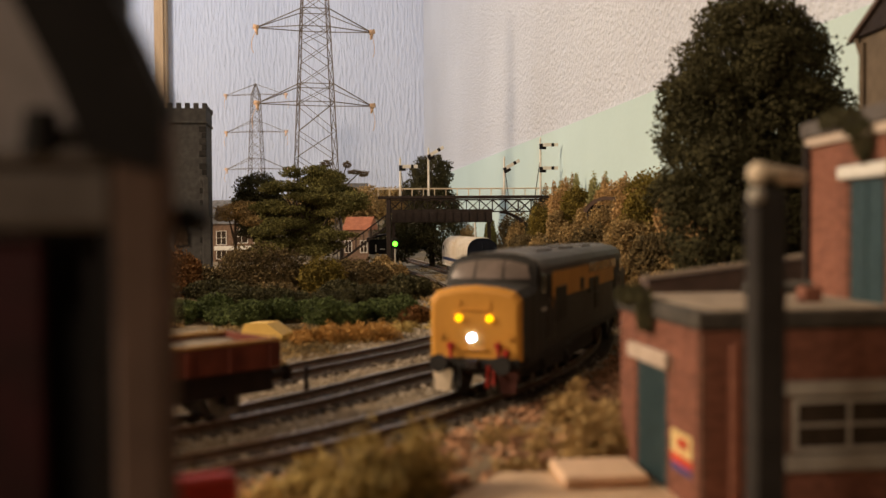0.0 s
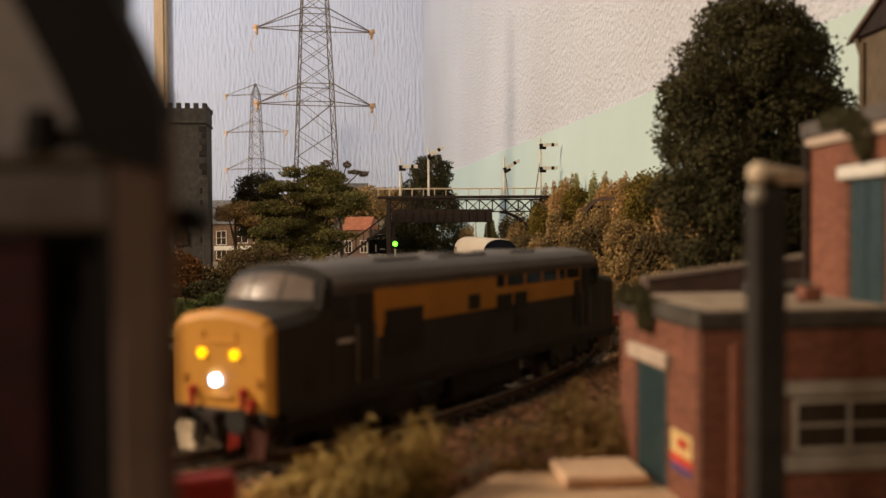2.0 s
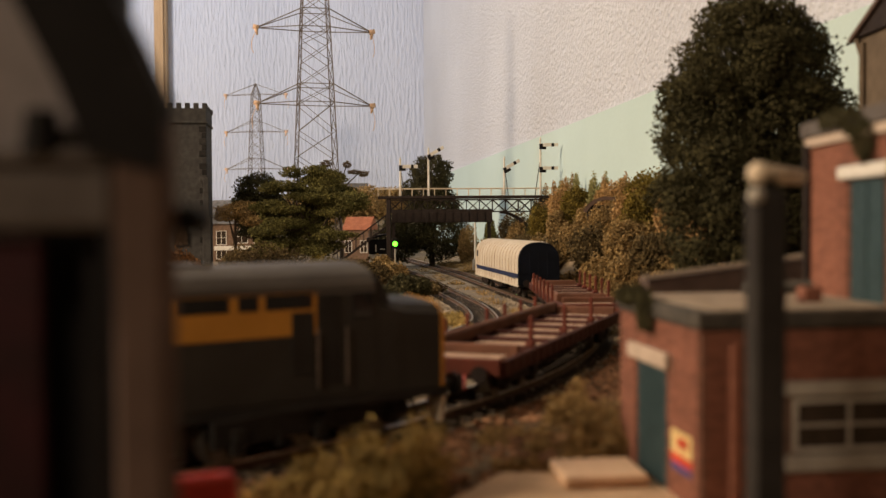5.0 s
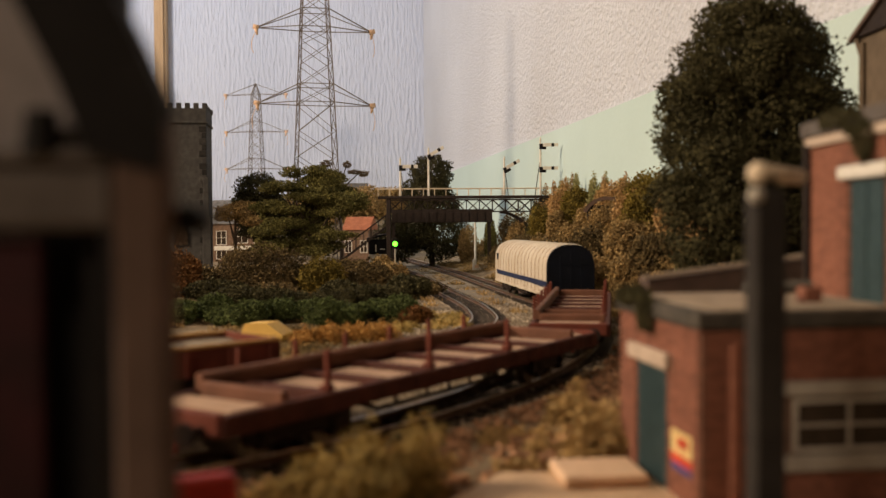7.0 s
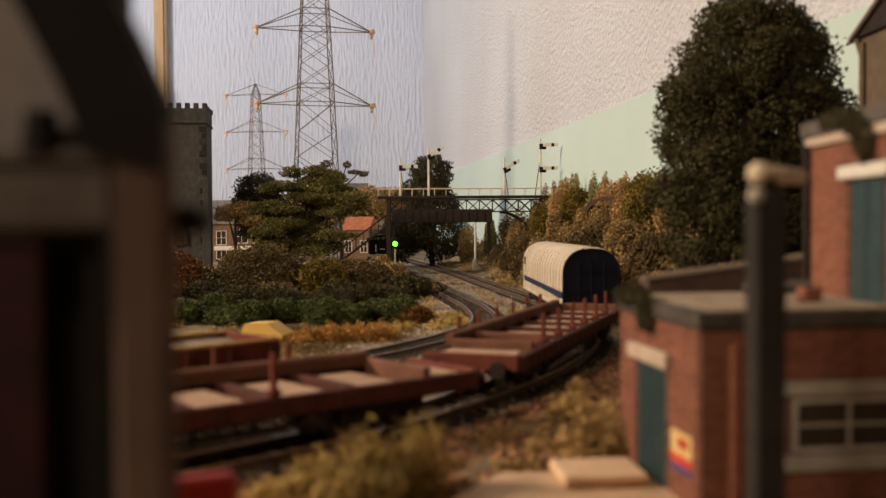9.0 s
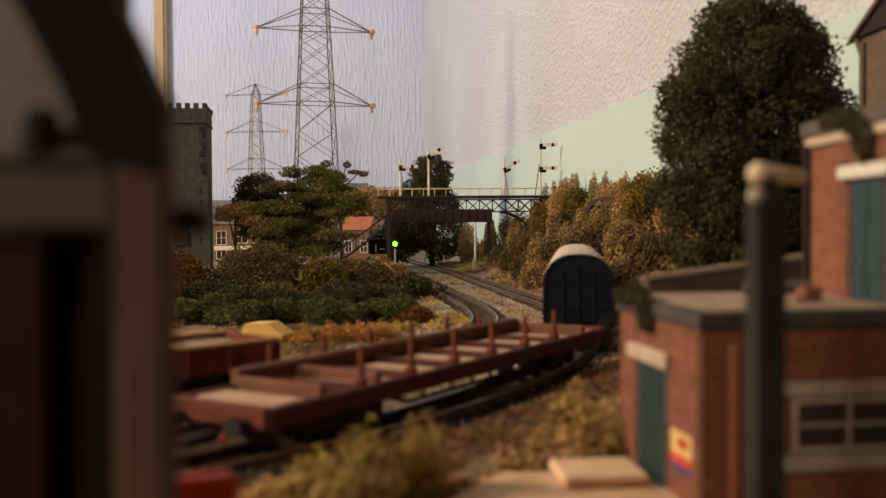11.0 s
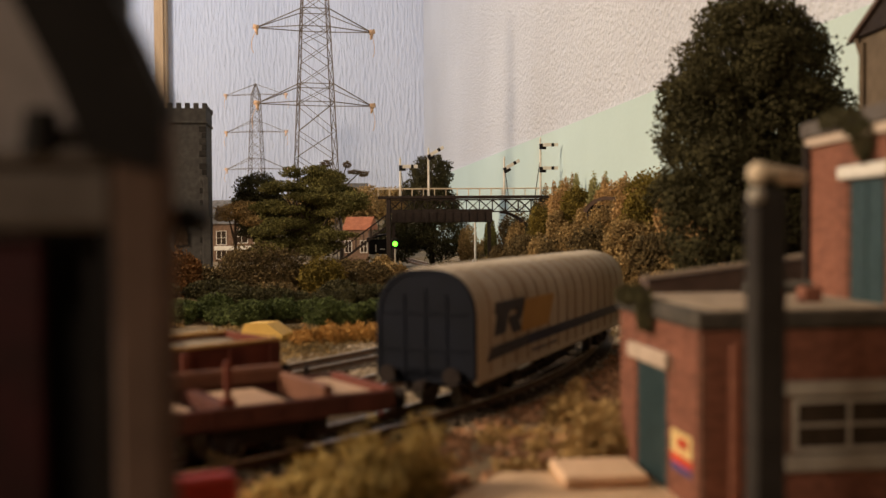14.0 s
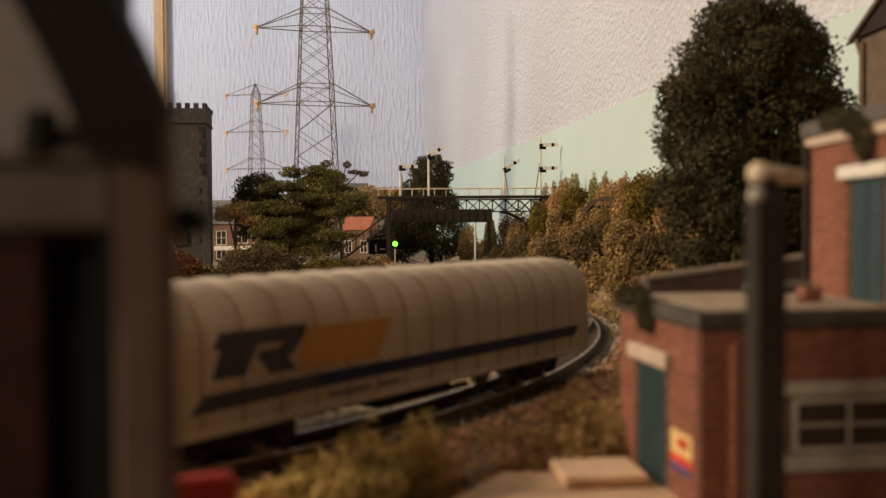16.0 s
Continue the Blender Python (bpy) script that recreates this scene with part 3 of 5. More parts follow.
            # the brown plate has the dimness of its side put into the colour
            part("snowplough_blade", bm, "cream_paint" if sx * sg > 0 else "wagon_brown", t, "bufferbeam plate, browned on the shaded side")
            bm = B(); cyl(bm, (sx * 5.2, Y(-.8), 12.6), (sx * 5.0, Y(-1.4), 5), 0.7, n=6); cyl(bm, (sx * 7.2, Y(-.8), 13), (sx * 7.4, Y(-1.6), 6), 0.6, n=6)
            part("brake_hose", bm, "red_paint" if sx < 0 else "loco_dark", t)
        bm = B(); box(bm, -2, 2, min(Y(-4), Y(0)), max(Y(-4), Y(0)), 11.5, 14.5, .4)
        part("coupling", bm, "iron_dark", t)
        # cab front: upright slices from the nose top to the roof, three windscreens with pillars
        slices = ((39.2, 16.6, 17.2), (42.0, 17.3, 17.2), (44.5, 18.4, 17.0), (46.6, 19.6, 16.6), (48.2, 20.8, 15.4), (49.6, 22.4, 12.6), (50.6, 24.8, 8.6), (51.0, 27.0, 5.0))
        def front(x, z, out=0.0):
            d0 = float(np.interp(z, [k[0] for k in slices], [k[1] for k in slices]))
            hw = float(np.interp(z, [k[0] for k in slices], [k[2] for k in slices]))
            return V(x, Y(d0 + 3.6 * (x / hw) ** 2 - out), z)
        rings = []
        for z, d0, hw in slices:
            ring = [front(hw * (k / 6 - 1), z) for k in range(13)]
            rings.append(ring + [V(hw, Y(34), z), V(-hw, Y(34), z)])
        cab = part("cab_front", loft(B(), rings), "loco_dark", t, "dark cab front")
        for xa, xb in ((-15.2, -6.1), (-5.0, 5.0), (6.1, 15.2)):
            def edge(u, v):
                lift = 1 if abs(xa + xb) < 1 else 0
                x = xa + (xb - xa) * u
                if not lift:      # side panes narrow towards the roof
                    x *= 1 - .10 * v
                top = 48.9 - (abs(x) / 15.2) ** 2 * 2.6
                return x, 41.9 + (top - 41.9) * v
            def pane(name, material, grow, o0, o1, label=""):
                bm, layers = B(), []
                for o in (o0, o1):
                    g = []
                    for j in range(5):
                        row = []
                        for i in range(7):
                            x, z = edge(i / 6, j / 4)
                            x += grow * (i / 3 - 1)
                            z += grow * (j / 2 - 1)
                            row.append(bm.verts.new(front(x, z, o)))
                        g.append(row)
                    layers.append(g)
                for g in layers:
                    for a, b in zip(g, g[1:]):
                        for i in range(6):
                            bm.faces.new((a[i], a[i + 1], b[i + 1], b[i]))
                rims = [[g[0][i] for i in range(7)] + [g[j][6] for j in range(1, 5)] + [g[4][i] for i in range(5, -1, -1)] + [g[j][0] for j in range(3, 0, -1)] for g in layers]
                n = len(rims[0])
                for i in range(n):
                    bm.faces.new((rims[0][i], rims[0][(i + 1) % n], rims[1][(i + 1) % n], rims[1][i]))
                bmesh.ops.recalc_face_normals(bm, faces=bm.faces)
                return part(name, bm, material, cab, label)
            pane("windscreen_frame", "loco_grey", .5, -.6, .22)
            pane("windscreen", "cab_glass", 0, -.4, .42, "windscreen pane with a brownish reflection in its colour")
        # cab side: window and door
        for sx in (-1, 1):
            bm = B(); box(bm, sx * W - .35, sx * W + .35, min(Y(26), Y(32.5)), max(Y(26), Y(32.5)), 36.0, 43.2, .2)
            part("cab_window", bm, "glass_dark", t)
            bm = B(); box(bm, sx * W - .3, sx * W + .3, min(Y(36.5), Y(43)), max(Y(36.5), Y(43)), 18.5, 43, .2)
            door = part("cab_door", bm, "loco_dark", t, "recessed dark cab door")
            for d in (34.8, 43.7):
                bm = B(); cyl(bm, (sx * (W + .9), Y(d), 18), (sx * (W + .9), Y(d), 34), .35, n=6)
                part("handrail", bm, "steel", door)
    # yellow band along the body side, windows and grilles set into it
    for sx in (-1, 1):
        def panel(name, a, b, z0, z1, material, out=0.3, parent=t, label=""):
            bm = B(); box(bm, min(sx * (W - .3), sx * (W + out)), max(sx * (W - .3), sx * (W + out)), -b, -a, z0, z1, .12)
            return part(name, bm, material, parent, label)
        panel("yellow_band", 44.3, 197, 32.4, 43.9, "loco_yellow", .22, label="yellow painted side band")
        panel("yellow_band_edge", 44.3, 48.6, 29.6, 32.4, "loco_yellow", .22)
        for a, b in ((120, 126), (128.5, 141.5), (144, 157), (159, 172), (174.5, 180), (182, 195.5)):
            panel("side_window", a, b, 39.5, 43.6, "glass_dark", .4)
        panel("side_grille", 49.5, 70.5, 23.5, 37.0, "loco_dark", .45)
        panel("side_grille", 120, 132, 30.2, 36.9, "loco_dark", .45)
        panel("side_grille", 134, 144.5, 30.2, 36.9, "loco_dark", .45)
        panel("side_grille", 134.5, 144.5, 22.0, 29.4, "loco_dark", .45)
        panel("filler_flap", 99.5, 107.5, 33.0, 38.2, "loco_dark", .4)
        panel("side_door", 189.5, 196, 21.8, 38.6, "loco_dark", .4)
        panel("cantrail", 26, LN - 26, 43.9, 44.5, "loco_dark", .32)
        panel("worn_number_bars", 27, 34, 29.5, 30.6, "white_paint", .34, label="small unreadable white number bars")
        panel("sole_bar", 6, LN - 6, 12.0, 14.6, "loco_dark", -.1)
    bm = B(); box(bm, -14.5, 14.5, -146, -94, 3.5, 13, .8); box(bm, -13, 13, -92, -86, 6, 13, .5)
    part("fuel_tank", bm, "loco_dark", t)
    bm = B(); box(bm, -15, 15, -(LN - 8), -8, 11, 14.5, .4)
    part("underframe", bm, "loco_dark", t)
    bogie(t, 44, 54, 3, 7.2, "loco_dark", 13.4)
    bogie(t, LN - 44, 54, 3, 7.2, "loco_dark", 13.4)
    return t, LN, 44, LN - 44


def flat_wagon(LN, style):
    t = thing("flat_wagon", 0, 0, 0, label="rust-brown bogie flat wagon with stanchions and pale timber boards" if style == 0 else "rust-brown bogie flat wagon with many stanchions and cross bulkheads", category="wagon", group="flat wagons in the train")
    ZT, H = 15.9, 17.4
    for sx in (-1, 1):
        bm = B()
        box(bm, sx * H - 1.3, sx * H + 1.3, -LN + 1, -1, ZT - 5.6, ZT, .5)
        for y in np.arange(-LN + 8, -6, 9.0):
            box(bm, sx * (H + 1.3) - .3, sx * (H + 1.3) + .3, y - .4, y + .4, ZT - 5.2, ZT - .5)
        part("side_beam", bm, "wagon_brown", t)
        bm = B()
        cyl(bm, (sx * 13, -LN * .32, 6.5), (sx * 13, -LN * .68, 6.5), .8, n=6)
        cyl(bm, (sx * 13, -LN * .32, 6.5), (sx * 13, -LN * .25, 11), .8, n=6)
        cyl(bm, (sx * 13, -LN * .68, 6.5), (sx * 13, -LN * .75, 11), .8, n=6)
        for q in (.36, .44, .5, .56, .64):
            cyl(bm, (sx * 13, -LN * q, 6.5), (sx * 13, -LN * q, 11), .6, n=5)
        part("truss_rod", bm, "iron_dark", t)
    for y in (-1.6, -LN + 1.6):
        bm = B(); box(bm, -H, H, y - 1.6, y + 1.6, ZT - 5.2, ZT + .5, .4)
        part("end_beam", bm, "wagon_red", t)
    bm = B(); box(bm, -3, 3, -LN + 2, -2, ZT - 7, ZT - 4.6, .3)
    part("centre_sill", bm, "iron_dark", t)
    bm = B(); box(bm, -H + 1.4, H - 1.4, -LN + 3, -3, ZT - 4.6, ZT - 3.8)
    part("floor_plate", bm, "iron_dark", t)
    # long brown steel section standing proud along one side, with a low bulkhead at each end of it
    FY0, FY1 = -25.0, -LN + 20.0
    bm = prism(B(), [(H + .9, ZT - .2), (H - 2.1, ZT - .2), (H - 2.3, ZT + 3.4), (H - 1.6, ZT + 4.4), (H + .2, ZT + 4.6), (H + .9, ZT + 3.8)], FY1, FY0)
    part("raised_side", bm, "beam_brown", t, "brown steel section raised along one side")
    for y in (FY0, FY1) if style == 0 else (FY0, FY1, FY0 - 26):
        bm = B(); box(bm, -H + 1.3, H - 2.3, y - 1.4, y + 1.4, ZT - 4, ZT + 2.6, .5)
        part("bulkhead", bm, "beam_brown", t)
    n = 6
    for k in range(n):
        y = FY0 - 10 + (FY1 - FY0 + 20) * (k + .3) / n
        bm = B(); box(bm, -H + 1.4, H - 1.4, y - 2.0, y + 2.0, ZT - 3.8, ZT + .2, .4)
        part("cross_beam", bm, "wagon_brown", t)
        bm = B(); box(bm, -H + 1.8, H - 6.5, y - 17.5, y - 2.6, ZT - 3.8, ZT - .6, .5)
        part("timber_board", bm, "plank", t, "pale bare timber board")
        for sx in (-1, 1):
            if k % 2 and sx < 0 and style == 0:
                continue
            x = -H + 1.9 if sx < 0 else H + 1.7
            top = ZT + (11.5 if sx < 0 else 9.5)
            bm = B(); box(bm, x - .8, x + .8, y - .8, y + .8, ZT - (1 if sx < 0 else 4), top, .25)
            if sx < 0:
                box(bm, x - 1.5, x + 1.9, y - 1.9, y + 1.9, ZT, ZT + 1.8, .5)
            part("stanchion", bm, "wagon_red", t)
    for y in (-13.5, -LN + 11.5):
        bm = B(); box(bm, -H + 3.5, H - 2.5, y - 6.5, y + 6.5, ZT - 3.8, ZT - .4, .5)
        part("timber_board", bm, "plank", t, "pale bare timber board")
    for end in (0, -LN):
        sg = 1 if end == 0 else -1
        for sx in (-1, 1):
            bm = B(); cyl(bm, (sx * 11.4, end, 11.8), (sx * 11.4, end + sg * 4.5, 11.8), 1.4, n=10); cyl(bm, (sx * 11.4, end + sg * 4.4, 11.8), (sx * 11.4, end + sg * 5.4, 11.8), 2.9, n=14)
            part("buffer", bm, "iron_dark", t)
        bm = B(); box(bm, -2, 2, min(end, end + sg * 11), max(end, end + sg * 11), 6.5, 9, .4)
        part("coupling", bm, "iron_dark", t)
        for sx in (-1,):
            bm = B(); cyl(bm, (sx * 5, end + sg * .5, 11), (sx * 5.4, end + sg * 2.4, 6), .6, n=6)
            part("brake_hose", bm, "red_paint", t)
    bogie(t, LN * .17, 24, 2, 6.2, "iron_dark", 12.2)
    bogie(t, LN * .83, 24, 2, 6.2, "iron_dark", 12.2)
    return t, LN, LN * .17, LN * .83


def van():
    t = thing("bogie_van", 0, 0, 0, label="cream round-roofed bogie van with navy ends and stripe", category="van")
    LN, W, ZS, ZC, ZR = 217.0, 17.3, 11.6, 36.0, 47.2
    def sec(w, k=0.0):
        pts = [(-w, ZS), (-w, ZC - 6)]
        for i in range(15):
            a = math.pi * (i + .5) / 15
            c = math.cos(a)
            pts.append((-math.copysign(abs(c) ** .78, c) * w, ZC - 5 + (math.sin(a) ** .9) * (ZR - ZC + 5 + k)))
        pts += [(w, ZC - 6), (w, ZS)]
        return pts
    BAYS = 16
    # the sheeted hood bellies a little out between its hoops
    skin = []
    for k in range(BAYS * 4 + 1):
        q = 1.0 * abs(math.sin(math.pi * k / 4))
        skin.append([(x * (1 + q * .012), -1.5 - (LN - 3) * k / (BAYS * 4), z) for x, z in sec(W, q)])
    part("body", loft(B(), skin), "van_cream", t, smooth=False)
    for y0, y1 in ((-1.6, 0), (-LN, -LN + 1.6)):
        ring = sec(W - 1.0, -1.0)
        end = part("end_wall", loft(B(), [[(x, y, z) for x, z in ring] for y in (y0, y1)]), "van_end", t, "dark navy end wall with ribs")
        sg = 1 if y1 == 0 else -1
        ye = 0 if y1 == 0 else -LN
        for k in range(3):
            x = -7.5 + 7.5 * k
            bm = B(); box(bm, x - .5, x + .5, min(ye, ye + sg * .3), max(ye, ye + sg * .3), ZS + 1, 41 - abs(x) * .25, .2)
            part("end_rib", bm, "van_end", end)
        for z in (21, 33):
            bm = B(); box(bm, -15, 15, min(ye, ye + sg * .22), max(ye, ye + sg * .22), z - .5, z + .5, .2)
            part("end_rib", bm, "van_end", end)
        # cream rim round the end
        o, i_ = sec(W + .15, .15), sec(W - 1.2, -1.2)
        part("end_rim", prism(B(), o[0:] + i_[::-1], ye + sg * .3, ye - sg * 2.2), "van_cream" if ye else "van_end", t)
    # hood ribs
    for k in range(1, BAYS):
        y = -1.5 - (LN - 3) * k / BAYS
        o, i_ = sec(W + .28, .28), sec(W - .5, -.5)
        part("hood_rib", prism(B(), o + i_[::-1], y - .35, y + .35), "hood_seam", t)
    for sx in (-1, 1):
        bm = B(); box(bm, sx * W - .6, sx * W + .6, -LN + 1, -1, ZS - 1.6, ZS + .4, .2)
        part("sole_bar", bm, "van_cream", t)
    # markings on both sides
    for sx in (-1, 1):
        def mark(name, pts, material, out=.5, label=""):
            bm = B()
            loft(bm, [[(sx * (W + o), -y, z) for y, z in pts] for o in (-.3, out)])
            return part(name, bm, material, t, label)
        def rect(a, b, z0, z1):
            return [(a, z0), (b, z0), (b, z1), (a, z1)]
        mark("stripe", [(55, 17.2), (LN - 12, 17.2), (LN - 8, 21.0), (55, 21.0)], "van_navy", label="navy side stripe")
        mark("stripe_tail", [(11, 16.2), (55, 17.2), (55, 21.0), (16, 20.6)], "logo_grey", .48, label="worn grey-blue lettering strip")
        if sx > 0:
            mark("small_panel", rect(LN - 16, LN - 10, 30, 36), "van_end")
            mark("stripe_front", rect(2, 57, 17.2, 21), "van_navy")
            continue
        mark("ochre_panel", [(47, 22.6), (81, 22.6), (88.5, 34.2), (51, 34.2)], "van_ochre", .42, label="ochre weathered panel")
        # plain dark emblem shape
        mark("emblem_bar", [(18.5, 31.4), (49, 31.4), (51, 35.2), (20.5, 35.2)], "logo_grey", .6)
        mark("emblem_leg", [(18, 24.0), (28.5, 24.0), (33, 31.4), (21, 31.4)], "logo_grey", .6)
        mark("emblem_bow", [(33, 27.4), (45, 27.4), (49, 31.4), (43.5, 31.4), (41, 29.6), (34, 29.6)], "logo_grey", .6)
        mark("emblem_foot", [(37.5, 23.4), (47, 23.4), (43, 27.4), (34, 27.4)], "logo_grey", .6)
        for a, b in ((60, 78), (82, 92)):
            mark("lettering_bar", rect(a, b, 14.0, 14.8), "van_navy")
    bm = B(); box(bm, -14, 14, -LN + 3, -3, 9, 12.5, .4)
    part("underframe", bm, "iron_dark", t)
    bm = B(); box(bm, -10, 10, -LN * .60, -LN * .42, 4.5, 9, .5); cyl(bm, (-13, -LN * .40, 7), (-13, -LN * .62, 7), 1.0, n=8); cyl(bm, (13, -LN * .40, 7), (13, -LN * .62, 7), 1.0, n=8)
    part("brake_gear", bm, "iron_dark", t)
    for end in (0, -LN):
        sg = 1 if end == 0 else -1
        for sx in (-1, 1):
            bm = B(); cyl(bm, (sx * 11.4, end, 13.2), (sx * 11.4, end + sg * 4.5, 13.2), 1.5, n=10); cyl(bm, (sx * 11.4, end + sg * 4.4, 13.2), (sx * 11.4, end + sg * 5.4, 13.2), 3.0, n=14)
            part("buffer", bm, "iron_dark", t)
        bm = B(); box(bm, -15, 15, min(end, end - sg * 2), max(end, end - sg * 2), 10, 15, .3)
        part("buffer_beam", bm, "van_end", t)
        bm = B(); box(bm, -2, 2, min(end, end + sg * 5.5), max(end, end + sg * 5.5), 8, 11, .4)
        part("coupling", bm, "iron_dark", t)
    bogie(t, LN * .15, 24, 2, 6.2, "iron_dark", 12.2)
    bogie(t, LN * .85, 24, 2, 6.2, "iron_dark", 12.2)
    return t, LN, LN * .15, LN * .85


def run(stock, s_front):
    """Key one vehicle, its bogies and wheels along the line at constant speed."""
    ob, ln, a1, a2 = stock
    rows, turns = [], {}
    mine = [b for b in BOGIES if b[0].parent == ob]
    for k in range(65):
        t = k * 0.25
        s = s_front + SPEED * t
        x1, y1, _ = line(s - a1)
        x2, y2, _ = line(s - a2)
        d = math.hypot(x2 - x1, y2 - y1)
        ux, uy = (x2 - x1) / d, (y2 - y1) / d
        rz = math.degrees(math.atan2(ux, -uy))
        rows.append((t, pose((x1 - ux * a1) * MM, (y1 - uy * a1) * MM, 0, 0, 0, rz)))
        for b, back, _ in mine:
            h = line(s - back)[2]
            own = math.degrees(math.atan2(math.sin(h), -math.cos(h)))
            turns.setdefault(b, []).append((t, pose(0, -back * MM, 0, 0, 0, (own - rz + 180) % 360 - 180)))
    walk(ob, rows)
    for b, r in turns.items():
        walk(b, r)
    for b, back, ws in mine:
        for w, y, r in ws:
            n = 110
            walk(w, [(16.0 * k / n, pose(0, y * MM, r * MM, -math.degrees(SPEED * 16.0 * k / n / r), 0, 0)) for k in range(n + 1)])


loco = locomotive()
wagon_a = flat_wagon(215.0, 0)
wagon_b = flat_wagon(220.0, 1)
covered = van()


def motions():
    run(loco, -1.2)
    run(wagon_a, -269.0)
    run(wagon_b, -505.0)
    run(covered, -757.5)


# ---- near right: brick relay building ----
def rect_block(name, parent, material, x0, x1, y0, y1, z0, z1, bev=0.0, label=""):
    bm = B(); box(bm, x0, x1, y0, y1, z0, z1, bev)
    return part(name, bm, material, parent, label)


def brick_face(parent, origin, along, out, length, z0, z1, holes, part_cols, seed):
    """Courses of bricks on a wall face; the first columns are single bricks, the rest joined."""
    bl, bh, dp = 2.85, 0.86, 0.7
    ox, oy = origin
    t = B(); box(t, -bl / 2, bl / 2, -dp / 2, dp / 2, -bh / 2, bh / 2, 0.07)
    bmesh.ops.scale(t, vec=(MM, MM, MM), verts=t.verts)
    me = bpy.data.meshes.new("brick")
    t.to_mesh(me); t.free()
    me.materials.append(M["brick"])
    rest = B()
    ang = math.degrees(math.atan2(along[1], along[0]))
    r = random.Random(seed)
    k, z = 0, z0 + 0.5
    while z < z1:
        s, col = (bl / 2 if k % 2 == 0 else bl), 0
        while s + bl / 2 < length + 0.2:
            if not any(a - 1.2 < s < b + 1.2 and c - .3 < z < d + .3 for a, b, c, d in holes):
                j = r.uniform(-.08, .08)
                x, y = ox + along[0] * s + out[0] * j, oy + along[1] * s + out[1] * j
                if col < part_cols:
                    ob = new("brick", me)
                    ob.parent = parent
                    ob.matrix_basis = pose(x * MM, y * MM, z * MM, 0, 0, ang)
                else:
                    q = B(); box(q, -bl / 2, bl / 2, -dp / 2, dp / 2, -bh / 2, bh / 2)
                    merge(rest, q, pose(x, y, z, 0, 0, ang))
            s += bl + 0.16
            col += 1
        z += bh + 0.15
        k += 1
    if len(rest.verts):
        tagged(part("brickwork", rest, "brick", parent), kind="stuff")
    else:
        rest.free()


def coping(parent, x0, x1, y0, y1, z0, z1, w=4.0, material="concrete_dark"):
    for a in ((x0, x1, y0, y0 + w), (x0, x1, y1 - w, y1), (x0, x0 + w, y0 + w, y1 - w), (x1 - w, x1, y0 + w, y1 - w)):
        rect_block("coping", parent, material, *a, z0, z1, .5)


def sash(parent, x0, x1, y, z0, z1, cols, rows_, material="cream_paint"):
    """A window in a wall that faces -y."""
    w = rect_block("window", parent, "window_dark", x0, x1, y - .1, y + 1.0, z0, z1)
    fr = B()
    for a in ((x0 - .8, x1 + .8, z0 - .9, z0 + .2), (x0 - .8, x1 + .8, z1 - .2, z1 + .8), (x0 - .8, x0 + .3, z0, z1), (x1 - .3, x1 + .8, z0, z1)):
        box(fr, a[0], a[1], y - .7, y + .3, a[2], a[3], .1)
    part("window_frame", fr, material, w)
    for k in range(1, cols):
        x = x0 + (x1 - x0) * k / cols
        rect_block("glazing_bar", w, material, x - .45, x + .45, y - .5, y + .2, z0, z1, .08)
    for k in range(1, rows_):
        z = z0 + (z1 - z0) * k / rows_
        rect_block("glazing_bar", w, material, x0, x1, y - .45, y + .2, z - .35, z + .35, .08)
    return w


bld = thing("brick_building", 55, 205, 0, 7.5, label="flat-roofed red brick lineside building with concrete coping", category="building")
rect_block("wall", bld, "brick_mortar", .3, 110, .3, 54, -3, 40)
rect_block("roof", bld, "roof_felt", 3, 108, -.6, 50.5, 40, 43.1, .5, "gritty tan roof felt")
bm = B(); cyl(bm, (30, 43, 44.4), (110, 49, 44.8), 1.9, n=10)
part("roof_pipe", bm, "concrete_dark", bld, "dark rounded pipe lying along the roof", True)
# dark coping; its front face also paints the shadow below the roof edge
coping(bld, -1.2, 111, -1.2, 55, 38.8, 42.8, 4.2)
d = rect_block("door", bld, "teal_paint", -.25, .5, 20, 39.5, -1, 27, label="teal painted double door")
for y in (25, 29.7, 34.5):
    rect_block("door_rib", d, "teal_paint", -.55, -.2, y - .3, y + .3, 0, 26.5, .05)
rect_block("lintel", bld, "lintel_pale", -1.6, .6, 17.5, 45, 27.4, 31.3, .4, "pale concrete lintel")
rect_block("corner_pipe", bld, "brick", 6.0, 8.6, -1.6, .2, -2, 36, .6, "brick-red downpipe")
for y0, z0, z1, m in ((4, 9.5, 14.6, "sign_yellow"), (4, 7.2, 9.5, "sign_red"), (4, 5.6, 7.2, "sign_blue")):
    rect_block("poster", bld, m, -.5, .2, y0, y0 + 12, z0, z1)
rect_block("poster_bar", bld, "sign_red", -.62, -.4, 6, 12, 11, 13.5)
w = sash(bld, 21.5, 46, -.2, 12.6, 22.6, 2, 2, "concrete")
rect_block("lintel", bld, "concrete", 18.5, 48, -1.0, .6, 24.0, 27.2, .3, "weathered concrete lintel")
rect_block("sill", bld, "concrete", 18.5, 48, -1.8, .6, 7.6, 11.2, .4, "weathered concrete sill")
for x0, y0 in ((22, 8), (31, 8)):
    rect_block("roof_block", bld, "brick", x0, x0 + 4.5, y0 + 6, y0 + 10, 42.5, 46.6, .3)
leaves("ivy", [(-1.6, 30, 40, 2.2, 4, 4.5), (-1.6, 45, 43, 2.0, 6, 2.2), (-1.5, 36, 44, 2.0, 6, 2.2)], 600, .8, "leaf_dark", bld, 61)
brick_face(bld, (0, 54), (0, -1), (-1, 0), 54, -3, 38.6, [(14, 34.6, -3, 27.4), (8.5, 37, 27.2, 31.5)], 0, 3)
